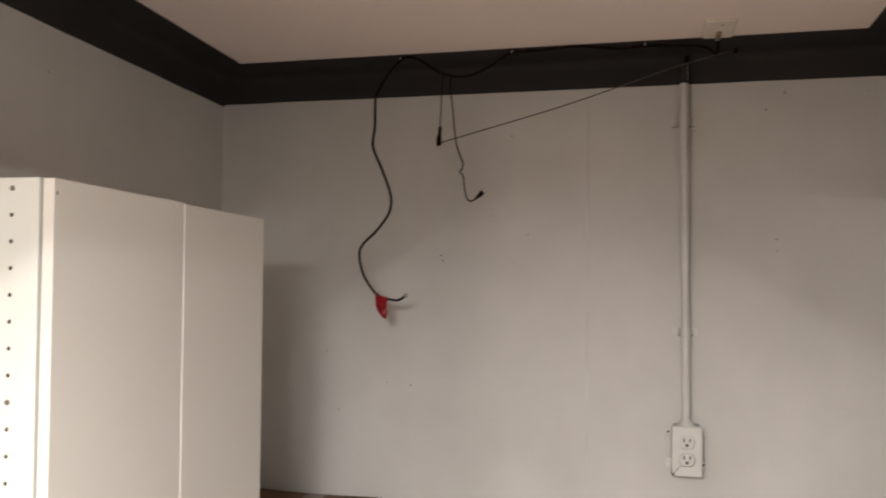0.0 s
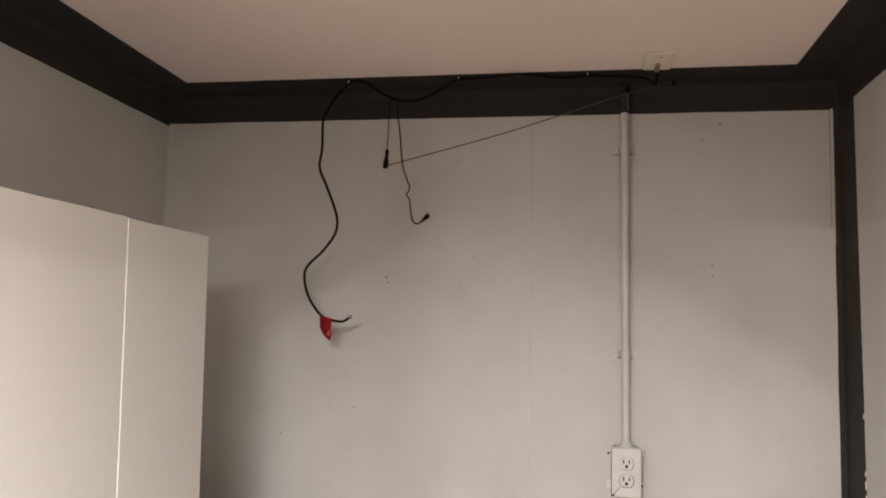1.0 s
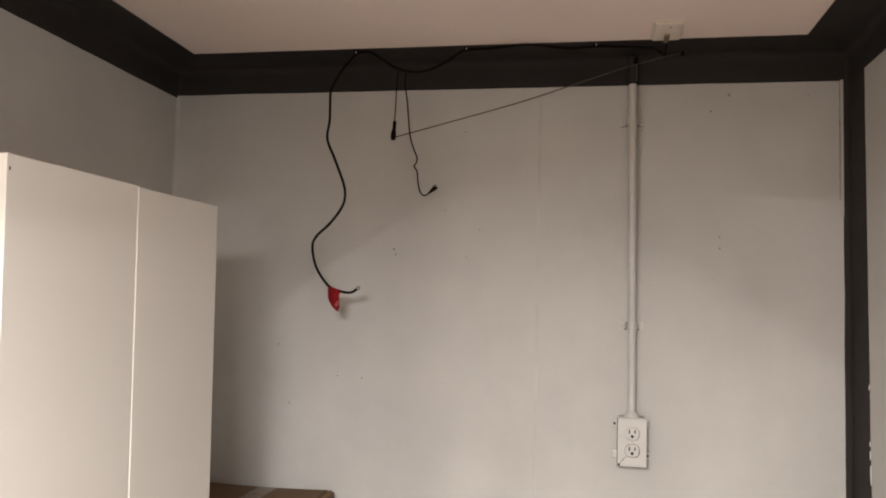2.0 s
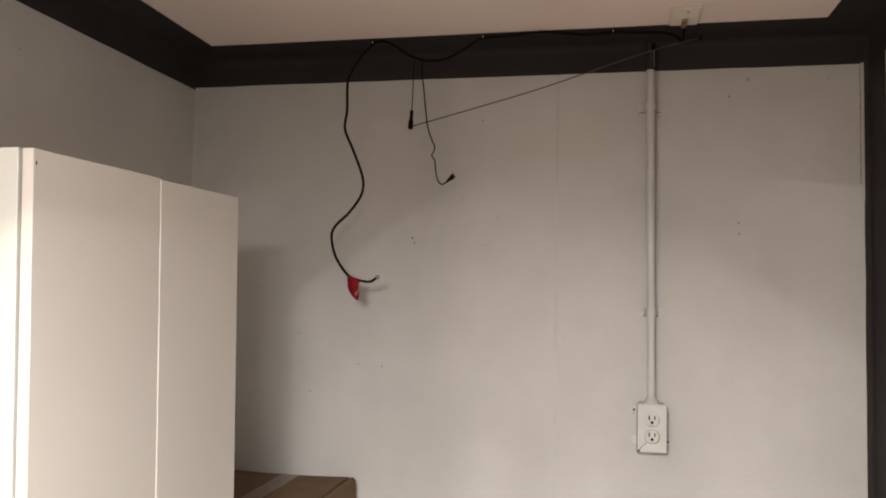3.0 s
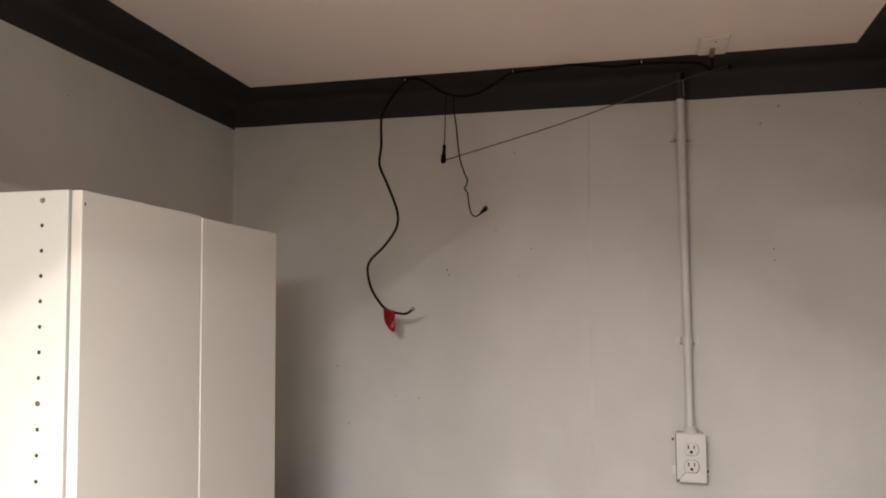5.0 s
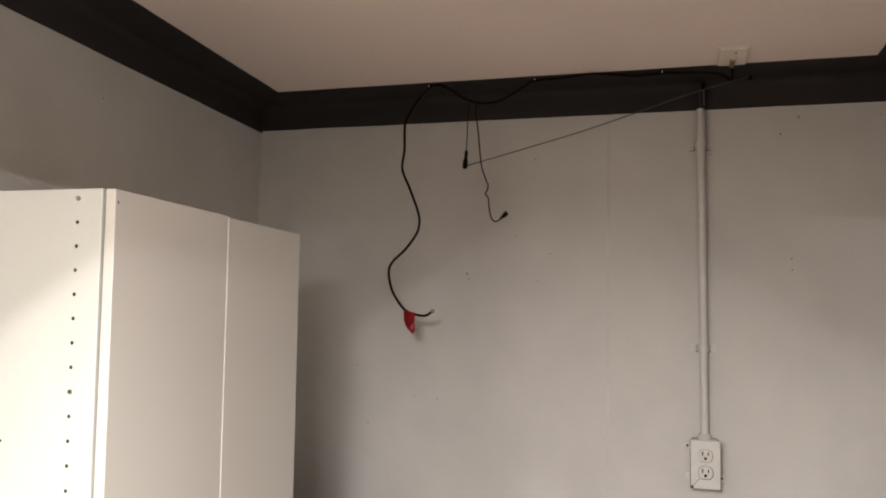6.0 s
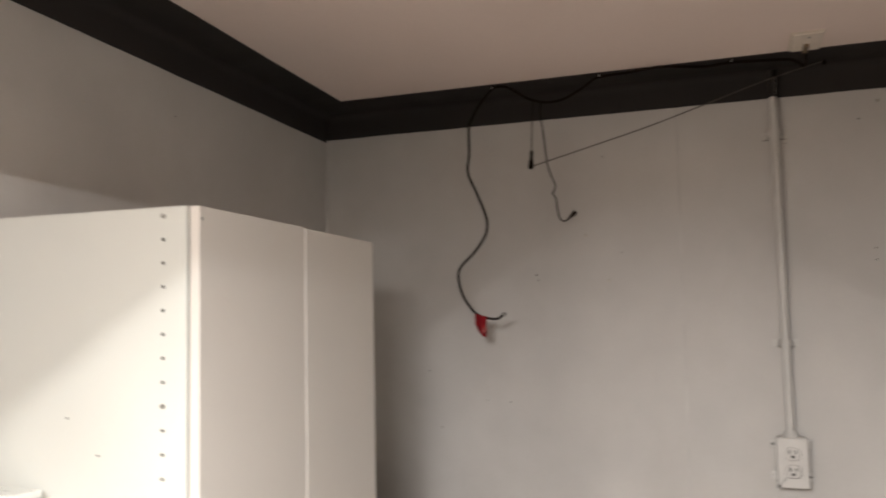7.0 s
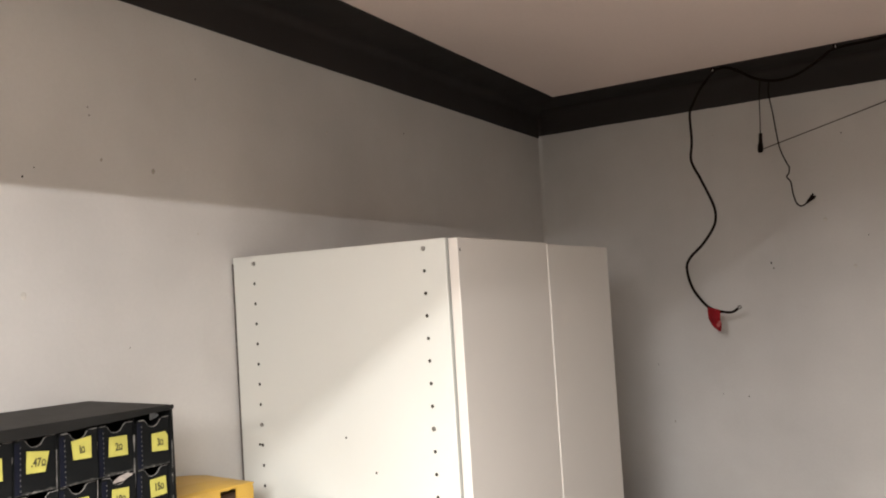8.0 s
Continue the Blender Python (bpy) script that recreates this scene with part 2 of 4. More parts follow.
wall_left = structure("wall_left", bm, PAINT, "off-white painted wall with small marks and smudges", "wall")
# right wall, opened out of view to darken the back-left corner
bm = block(RX, RX + 0.12, OPEN_Y[1], 0, 0, RZ)
block(RX, RX + 0.12, RY, OPEN_Y[0], 0, RZ, bm=bm)
block(RX, RX + 0.12, OPEN_Y[0], OPEN_Y[1], OPEN_Z, RZ, bm=bm)
wall_right = structure("wall_right", bm, PAINT, "off-white painted wall with an added unseen doorway and a dark corner strip", "wall")
# made-up next room that swallows light from the doorway
structure("wall_beyond_back", block(RX + 0.121, WIDE + 0.12, 0, 0.12, 0, RZ), PAINT, "plain painted wall of the added next room", "wall")
structure("wall_beyond_far", block(WIDE, WIDE + 0.12, DEEP, 0, 0, RZ), PAINT, "plain painted wall of the added next room", "wall")
structure("wall_beyond_front", block(RX + 0.121, WIDE + 0.12, DEEP - 0.12, DEEP, 0, RZ), PAINT, "plain painted wall of the added next room", "wall")
structure("wall_behind", block(-0.12, RX + 0.12, RY - 0.12, RY, 0, RZ), PAINT, "plain off-white painted wall", "wall")
structure("ceiling", block(-0.12, RX + 0.12, RY - 0.12, 0.12, RZ, RZ + 0.1), CEIL, "cream painted ceiling with a dark painted border", "ceiling")
structure("ceiling_beyond", block(RX + 0.1205, WIDE + 0.12, DEEP - 0.12, 0.12, RZ, RZ + 0.1), CEIL, "plain cream painted ceiling of the added next room", "ceiling")
# frame and sill of the made-up window, out of view
window = structure("window_1", block(-0.075, -0.050, FILL_WIN_Y[0], FILL_WIN_Y[0] + 0.04, *FILL_WIN_Z), PLATE, "made-up white framed window that holds the fill lamp", "window")
part("window_frame", block(-0.075, -0.050, FILL_WIN_Y[1] - 0.04, FILL_WIN_Y[1], *FILL_WIN_Z), PLATE, window)
part("window_frame", block(-0.075, -0.050, FILL_WIN_Y[0] + 0.041, FILL_WIN_Y[1] - 0.041, FILL_WIN_Z[1] - 0.04, FILL_WIN_Z[1]), PLATE, window)
part("window_frame", block(-0.075, -0.050, FILL_WIN_Y[0] + 0.041, FILL_WIN_Y[1] - 0.041, FILL_WIN_Z[0], FILL_WIN_Z[0] + 0.04), PLATE, window)
part("window_sill", block(-0.048, 0.03, FILL_WIN_Y[0] + 0.002, FILL_WIN_Y[1] - 0.002, FILL_WIN_Z[0] + 0.0005, FILL_WIN_Z[0] + 0.02, 0.003), PLATE, window)

# dark paint: down the walls and in over the ceiling, with slightly uneven brushed edges
def uneven_strip(a, c, across, normal, width, thick, wobble, seed, steps=120, width_end=None):
    """A thin layer of paint from a to c; its free edge, width away along across, wanders a little."""
    a, c, across, normal = Vector(a), Vector(c), Vector(across), Vector(normal)
    b = bmesh.new()
    rows = []
    for i in range(steps + 1):
        u = i / steps
        p = a.lerp(c, u)
        w = width + ((width_end - width) * u if width_end else 0)
        w += wobble * (noise.noise((u * (c - a).length * 7, seed, 0)) + 0.5 * noise.noise((u * (c - a).length * 45, seed, 3)))
        rows.append([b.verts.new(p + across * s + normal * k) for s, k in ((0, 0), (w, 0), (w, thick), (0, thick))])
    for r, s in zip(rows, rows[1:]):
        for k in range(4):
            b.faces.new((r[k], r[(k + 1) % 4], s[(k + 1) % 4], s[k]))
    b.faces.new(rows[0][::-1])
    b.faces.new(rows[-1])
    return b


T = 0.002
structure("trim_back", uneven_strip((0.0, 0, RZ - T), (RX, 0, RZ - T), (0, 0, -1), (0, -1, 0), BAND, T, 0.0012, 1.0), DARK,
          "dark charcoal painted band along the top of the wall", "painted band")
structure("trim_left", uneven_strip((0, -0.002, RZ - T), (0, RY, RZ - T), (0, 0, -1), (1, 0, 0), 0.0775, T, 0.0012, 2.0, 260, 0.060), DARK,
          "dark charcoal painted band along the top of the wall", "painted band")
structure("trim_right", uneven_strip((RX, -0.002, RZ - T), (RX, RY, RZ - T), (0, 0, -1), (-1, 0, 0), BAND, T, 0.0012, 3.0, 260), DARK,
          "dark charcoal painted band along the top of the wall", "painted band")
structure("trim_ceiling_back", uneven_strip((0, 0, RZ), (RX, 0, RZ), (0, -1, 0), (0, 0, -1), BORDER, T, 0.0012, 4.0), DARK,
          "dark charcoal painted border on the ceiling edge", "painted border")
structure("trim_ceiling_left", uneven_strip((0, -BORDER + 0.004, RZ), (0, RY, RZ), (1, 0, 0), (0, 0, -1), 0.1070, T, 0.0012, 5.0, 260, 0.2200), DARK,
          "dark charcoal painted border on the ceiling edge", "painted border")
structure("trim_ceiling_right", uneven_strip((RX, -BORDER + 0.004, RZ), (RX, RY, RZ), (-1, 0, 0), (0, 0, -1), 0.1215, T, 0.0014, 6.0, 260), DARK,
          "dark charcoal painted border on the ceiling edge", "painted border")
structure("trim_corner_side", uneven_strip((RX, -0.002, RZ - BAND + 0.002), (RX, -0.002, 0), (0, -1, 0), (-1, 0, 0), 0.102, T, 0.0022, 7.0, 160, 0.150), DARK,
          "dark charcoal painted strip down the room corner", "painted strip")
structure("trim_corner_back", uneven_strip((RX - T, 0, RZ - BAND + 0.002), (RX - T, 0, 0), (-1, 0, 0), (0, -1, 0), 0.0125, T, 0.0010, 8.0, 160, 0.0140), DARK,
          "dark charcoal painted strip down the room corner", "painted strip")


def fillet(a, c, u, v, r, lift=0.0002, steps=10):
    """A hollow rounding of radius r along the inner edge from a to c; u and v point along its two walls."""
    a, c, u, v = Vector(a), Vector(c), Vector(u), Vector(v)
    b = bmesh.new()
    arc = [u * (r * (1 - math.sin(t)) + lift) + v * (r * (1 - math.cos(t)) + lift) for t in (math.pi / 2 * k / steps for k in range(steps + 1))]
    near, far = [[b.verts.new(p + q) for q in arc] for p in (a, c)]
    for k in range(steps):
        b.faces.new((near[k], near[k + 1], far[k + 1], far[k]))
    return b


def rounded(name, bm, mat, label, category):
    ob = structure(name, bm, mat, label, category)
    for p in ob.data.polygons:
        p.use_smooth = True
    return ob


rounded("trim_cove_back", fillet((0.002, -T, RZ - T), (RX - 0.002, -T, RZ - T), (0, 0, -1), (0, -1, 0), 0.022), DARK, "dark painted rounded joint of wall and ceiling", "cove")
rounded("trim_cove_left", fillet((T, RY, RZ - T), (T, -0.004, RZ - T), (0, 0, -1), (1, 0, 0), 0.022), DARK, "dark painted rounded joint of wall and ceiling", "cove")
rounded("trim_cove_right", fillet((RX - T, RY, RZ - T), (RX - T, -0.004, RZ - T), (0, 0, -1), (-1, 0, 0), 0.022), DARK, "dark painted rounded joint of wall and ceiling", "cove")
rounded("trim_corner_strip_round", fillet((RX - T, -T, 0), (RX - T, -T, RZ - 0.004), (-1, 0, 0), (0, -1, 0), 0.010), DARK, "dark painted rounded filler in the strip corner", "corner filler")
rounded("trim_corner_round_dark", fillet((T, -T, RZ - BAND - 0.0035), (T, -T, RZ - 0.004), (1, 0, 0), (0, -1, 0), 0.011), DARK, "dark painted rounded filler in the inner room corner", "corner filler")

rounded("trim_corner_round", fillet((0, 0, 0), (0, 0, RZ - BAND + 0.0005), (1, 0, 0), (0, -1, 0), 0.011, 0.0004), PAINT, "painted rounded filler in the inner room corner", "corner filler")

# panel seam and the lifted sheet edge near the corner
structure("trim_seam", prism([(-0.0040, 0.0), (-0.0020, -0.0003), (0.0020, -0.0003), (0.0040, 0.0)], 0.0, RZ - BAND), SEAM,
          "faint painted-over seam between wall panels", "seam").matrix_basis = Matrix.Translation((0.968, 0, 0))
# thin dark strip painted in as the shadow line beside the sheet edge
structure("trim_gap", block(1.6570, 1.6590, -0.0012, 0.0, 1.84, RZ - BAND), GAP_SHADE, "painted shadow line beside the lifted sheet edge", "gap")
structure("trim_edge", block(1.6595, 1.6655, -0.003, 0.0, 1.80, RZ - BAND), PAINT, "thin lifted edge of the wall sheet", "edge strip")
for y0, z0, z1, w in ((-0.1245, 1.418, 1.430, 0.0024), (-0.1265, 1.300, 1.312, 0.0020), (-0.1270, 1.272, 1.292, 0.0030), (-0.1290, 1.222, 1.262, 0.0045)):
    bm = bmesh.new()
    ring = [(0, w * math.cos(6.283 * k / 11) * (1 + 0.5 * noise.noise((k * 1.3, z0 * 50, 0))), (z1 - z0) / 2 * math.sin(6.283 * k / 11) * (1 + 0.3 * noise.noise((k * 2.1, z0 * 70, 5)))) for k in range(11)]
    top = [bm.verts.new((-0.0008, y, z)) for x, y, z in ring]
    low = [bm.verts.new(q) for q in ring]
    bm.faces.new(top)
    for k in range(11):
        bm.faces.new((low[k], low[(k + 1) % 11], top[(k + 1) % 11], top[k]))
    part("paint_chip", bm, CHIP_GLINT, wall_right, "bare white chip in the paint").matrix_basis = Matrix.Translation((RX - 0.0012, y0 + 0.004, (z0 + z1) / 2))


def marks(parent, at, spots, axis):
    """Small nail holes and scuffs, each a shallow dark dimple on the wall."""
    for u, z, r, mat in spots:
        r *= 0.70
        tall, lean = 1.30 + 0.35 * noise.noise((u * 31, z * 17, 3)), 0.5 * noise.noise((u * 13, z * 29, 6))
        b = bmesh.new()
        n = 9
        ring = [(r * (1 + 0.35 * noise.noise((u * 90, z * 90, k))) * (math.cos(6.283 * k / n) + lean * math.sin(6.283 * k / n)), tall * r * (1 + 0.35 * noise.noise((u * 70, z * 80, k))) * math.sin(6.283 * k / n)) for k in range(n)]
        lo = [b.verts.new((x, 0, y)) for x, y in ring]
        hi = [b.verts.new((0.75 * x, -0.0003, 0.75 * y)) for x, y in ring]
        b.faces.new(hi)
        for k in range(n):
            b.faces.new((lo[k], lo[(k + 1) % n], hi[(k + 1) % n], hi[k]))
        ob = part("nail_hole", b, mat, parent)
        ob.matrix_basis = Matrix.Translation((u, 0, z)) if axis == "y" else Matrix.Translation((0, u, z)) @ pose(0, 0, 0, 0, 0, 90)


MARK = material("nail_hole", (0.035, 0.03, 0.025), 0.9, spec=0.1, bump=0)
SMUDGE = material("wall_smudge", (0.455, 0.43, 0.39), 0.8, mottle=0.1, scale=80)
BLOT = material("dark_smudge", (0.31, 0.285, 0.25), 0.85, mottle=0.15, scale=150)
marks(wall_back, 0, [(0.607, 1.713, 0.0028, MARK), (0.612, 1.700, 0.0022, MARK), (1.392, 1.751, 0.0020, MARK), (1.393, 1.725, 0.0020, MARK),
                     (1.372, 2.051, 0.0024, MARK), (1.413, 2.090, 0.0048, BLOT), (1.590, 2.086, 0.0016, MARK), (0.533, 1.388, 0.0020, MARK), (0.471, 1.392, 0.0016, MARK),
                     (0.345, 1.319, 0.0034, BLOT), (0.310, 1.466, 0.0017, MARK), (0.824, 1.764, 0.0016, MARK), (0.678, 1.602, 0.0018, SMUDGE),
                     (0.792, 1.694, 0.0060, SMUDGE), (0.735, 1.809, 0.0065, SMUDGE), (0.783, 2.009, 0.0018, MARK), (0.487, 2.047, 0.0030, SMUDGE),
                     (1.213, 2.007, 0.0018, MARK)], "y")
marks(wall_left, 0, [(-1.246, 2.025, 0.0016, MARK), (-1.437, 1.946, 0.0014, MARK), (-1.435, 1.935, 0.0014, MARK), (-1.417, 1.874, 0.0030, BLOT), (-1.516, 1.852, 0.0012, MARK),
                     (-1.532, 1.838, 0.0022, MARK), (-1.330, 1.867, 0.0050, BLOT), (-1.248, 1.777, 0.0026, SMUDGE), (-1.386, 1.741, 0.0016, SMUDGE),
                     (-1.376, 1.607, 0.0014, MARK), (-0.930, 1.987, 0.0045, SMUDGE), (-0.675, 2.024, 0.0018, MARK), (-1.532, 1.684, 0.0060, SMUDGE)], "x")

# ---------------------------------------------------------------- bench along the left wall
bench = thing("workbench", (0, 0, 0), "plain dark-stained wooden workbench along the wall", "workbench")
part("tabletop", block(0.002, 0.56, -2.2, -0.002, BENCH - 0.04, BENCH, 0.003), WOOD, bench)
for x, y in ((0.05, -2.15), (0.51, -2.15), (0.05, -0.05), (0.51, -0.05), (0.05, -1.1), (0.51, -1.1)):
    part("leg", block(x - 0.035, x + 0.035, y - 0.035, y + 0.035, 0.0, BENCH - 0.041, 0.004), WOOD, bench)

# ---------------------------------------------------------------- white cabinet
cabinet = thing("cabinet", (0, 0, 0), "white melamine cabinet with drilled side and two flat doors", "cabinet")
CT = 1.740
NEAR_B, NEAR_F = (0.0052, -1.182), (0.418, -1.182)


way = (Vector(NEAR_F) - Vector(NEAR_B)).normalized()
inward = Vector((-way.y, way.x)) * 0.018
side = part("side_panel", prism([NEAR_B, NEAR_F, tuple(Vector(NEAR_F) + inward), tuple(Vector(NEAR_B) + inward)], BENCH, CT, 0.0012), MELAMINE, cabinet,
            "white drilled side panel with two rows of shelf holes")
part("side_panel", block(0.006, 0.418, -0.666, -0.648, BENCH, CT, 0.0012), MELAMINE, cabinet)
part("top_panel", prism([tuple(Vector(NEAR_B) + inward * 1.03), tuple(Vector(NEAR_F) + inward * 1.03), (0.418, -0.667), (0.006, -0.667)], CT - 0.021, CT - 0.003), MELAMINE, cabinet)
part("bottom_panel", prism([tuple(Vector(NEAR_B) + inward * 1.03), tuple(Vector(NEAR_F) + inward * 1.03), (0.418, -0.667), (0.006, -0.667)], BENCH + 0.001, BENCH + 0.019), MELAMINE, cabinet)
part("back_panel", block(0.0075, 0.0105, -1.160, -0.6675, BENCH + 0.0195, CT - 0.0215), MELAMINE, cabinet)
part("dark_edge", block(0.0028, 0.0050, -1.1828, -1.160, BENCH, CT - 0.010), DARK_MARK, cabinet, "thin dark strip along the panel edge at the wall")
part("door", block(0.4220, 0.4370, -1.1805, -0.9042, BENCH + 0.004, CT - 0.001, 0.0012), FRONT, cabinet, "white flat laminate door")
part("door", block(0.4225, 0.4381, -0.9032, -0.6430, BENCH + 0.004, CT - 0.0035, 0.0012), FRONT, cabinet, "white flat laminate door standing slightly proud")

# the whole carcass leans a little towards the room's middle end
LEAN, RISE = 0.0305, 0.006
for ob in cabinet.children:
    for v in ob.data.vertices:
        v.co.z += RISE * (v.co.y + 1.18) / 0.53 * (v.co.z - BENCH) / (CT - BENCH)
        v.co.y += LEAN * (CT - v.co.z)

# shelf-pin holes: shallow rims round dark bores, a few filled with screws
PITCH = 0.0311


def on_side(u, z, out=0.0):
    p = Vector(NEAR_B) + way * u
    return Matrix.Translation((p.x + way.y * out, p.y - way.x * out + LEAN * (CT - z), z)) @ Matrix.Rotation(math.atan2(way.y, way.x), 4, "Z")


bm = bmesh.new()
bmesh.ops.create_circle(bm, cap_ends=True, segments=14, radius=0.0019, matrix=pose(0, -0.0004, 0, 90, 0, 0))
bmesh.ops.create_cone(bm, cap_ends=False, segments=14, radius1=0.0026, radius2=0.0019, depth=0.0004, matrix=pose(0, -0.0002, 0, 90, 0, 0))
hole_mesh = mesh_of("shelf_hole", bm, HOLE)
bm = rod((0, 0.001, 0), (0, -0.0012, 0), 0.0036, 14, 0.0030)
block(-0.0026, 0.0026, -0.0016, -0.0012, -0.0005, 0.0005, bm=bm)
block(-0.0005, 0.0005, -0.0016, -0.0012, -0.0026, 0.0026, bm=bm)
screw_mesh = mesh_of("screw", bm, SCREW, False)
for u in (0.0465, 0.3763):
    for k in range(19):
        z = CT - 0.0125 - (PITCH + (0.0010 if u < 0.1 else 0.0)) * k
        screw = k in (0, 8)
        ob = new("screw" if screw else "shelf_hole", screw_mesh if screw else hole_mesh)
        ob.parent = side
        ob.matrix_basis = on_side(u, z, 0.0003)
for u, z in ((0.219, 1.459), (0.272, 1.411)):
    ob = new("shelf_hole", hole_mesh)
    ob.parent = side
    ob.matrix_basis = on_side(u, z, 0.0003) @ Matrix.Scale(0.7, 4)
ob = new("shelf_hole", hole_mesh)
ob.parent = side
ob.matrix_basis = on_side(0.0405, CT - 0.0125 - (PITCH + 0.0010) * 9 + 0.0006, 0.0003) @ Matrix.Diagonal((1.3, 1, 0.7, 1))
ob = new("shelf_hole", hole_mesh)
ob.parent = cabinet
ob.matrix_basis = Matrix.Translation((0.4373, -1.1750, 1.722)) @ pose(0, 0, 0, 0, 0, 90) @ Matrix.Diagonal((0.5, 1, 1, 1))

# ---------------------------------------------------------------- conduit, straps and outlet box on the back wall
conduit = thing("conduit", (0, 0, 0), "thin painted metal conduit running down the wall from the ceiling", "conduit")
OFF = 0.024                            # how far the pipe's middle stands off the wall
C_TOP, C_LOW = (1.1890, -OFF, RZ - 0.010), (1.1930, -OFF, 1.333)
at_z = lambda z: Vector(C_LOW).lerp(Vector(C_TOP), (z - C_LOW[2]) / (C_TOP[2] - C_LOW[2]))
part("pipe", rod(at_z(RZ - BAND - 0.006), C_LOW, 0.0092, 20), PIPE, conduit, smooth=False)
part("pipe", rod(C_TOP, at_z(RZ - BAND - 0.006), 0.0092, 20), DARK, conduit, "dark-painted upper end of the conduit")
part("connector", rod((1.1930, -OFF, 1.3400), (1.1932, -OFF, 1.3265), 0.0120, 20, 0.0185), PIPE, conduit)
part("bare_edge", rod((1.1975, -OFF - 0.006, RZ - BAND + 0.001), (1.1970, -OFF - 0.006, RZ - 0.028), 0.0008, 8), GALV, conduit, "unpainted pale edge")
part("knockout", rod((1.1950, -OFF - 0.010, RZ - 0.014), (1.1950, -OFF - 0.010, RZ - 0.030), 0.0046, 12), SLOT, conduit, "black stub at the top")
for z in (2.026, 1.538):
    c = at_z(z)
    b = bmesh.new()
    arc = [(0.0112 * math.cos(a), -0.0112 * math.sin(a)) for a in (math.pi * k / 12 for k in range(13))]
    line = [(0.0275, OFF - 0.0002), (0.0128, OFF - 0.0002), (0.0112, 0.006)] + arc + [(-0.0112, 0.006), (-0.0128, OFF - 0.0002), (-0.0275, OFF - 0.0002)]
    outer = [(0.0275, OFF - 0.0030), (0.0146, OFF - 0.0030), (0.0127, 0.006)] + [(1.13 * x, 1.13 * y) for x, y in arc] + [(-0.0127, 0.006), (-0.0146, OFF - 0.0030), (-0.0275, OFF - 0.0030)]
    vs = [[b.verts.new((c.x + x, c.y + y, z + h)) for x, y in (p, q)] for h in (-0.0085, 0.0085) for p, q in zip(line, outer)]
    n = len(line)
    for i in range(n - 1):
        a0, a1, b0, b1 = vs[i], vs[i + 1], vs[n + i], vs[n + i + 1]
        b.faces.new((a0[1], a1[1], b1[1], b0[1]))
        b.faces.new((a0[0], b0[0], b1[0], a1[0]))
        b.faces.new((a0[0], a1[0], a1[1], a0[1]))
        b.faces.new((b0[0], b0[1], b1[1], b1[0]))
    strap = part("strap", b, PIPE, conduit, "painted two-hole pipe strap")
    # dark dots painted in where the strap bends are shaded
    for sx, sz in ((-0.0148, -0.0082), (0.0150, -0.0080)):
        part("grime", block(c.x + sx - 0.0022, c.x + sx + 0.0022, -0.0040, -0.0026, z + sz - 0.0016, z + sz + 0.0016, 0.0004), DARK_MARK, strap, "dark dot painted for the shade in the bend")
    if z > 1.8:
        # dark lines painted as shadow under the lower edges of the ears
        for sx in (-0.0205, 0.0205):
            part("grime", block(c.x + sx - 0.0065, c.x + sx + 0.0065, -0.0016, -0.0002, z - 0.0100, z - 0.0087, 0.0003), DARK_MARK, strap, "painted shadow line under the strap ear")
    for sx in (-0.0205, 0.0205):
        part("screw", rod((c.x + sx, -0.002, z), (c.x + sx, -0.0075, z), 0.0050, 12, 0.0038), PIPE, strap)

outlet = thing("outlet_box", (1.1930, 0, 1.2715), "white surface-mounted electrical outlet box with cracked duplex cover", "electrical outlet")
part("box", block(-0.0300, 0.0300, -0.0430, 0, -0.053, 0.056, 0.003), PIPE, outlet, "painted metal surface box")
part("cover_plate", block(-0.0325, 0.0335, -0.0505, -0.0462, -0.0550, 0.0545, 0.0018), PLATE, outlet, "white duplex cover plate with a cracked corner")
# black sheet juts past the plate to draw its shadow gap
part("gasket", block(-0.0336, 0.0330, -0.0462, -0.0432, -0.0557, 0.0535), SLOT, outlet, "black sheet drawing the shadow gap behind the cover plate")
for sx, sz in ((-0.0365, 0.036), (0.0365, 0.038), (-0.0365, -0.034), (0.0365, -0.036)):
    ear = part("ear", block(sx - 0.0075, sx + 0.0075, -0.004, 0, sz - 0.010, sz + 0.010, 0.0015), PIPE, outlet)
    part("screw", rod((sx * 1.05, -0.003, sz), (sx * 1.05, -0.0065, sz), 0.0032, 10, 0.0024), HOLE if sx * sz < 0 else PIPE, ear)
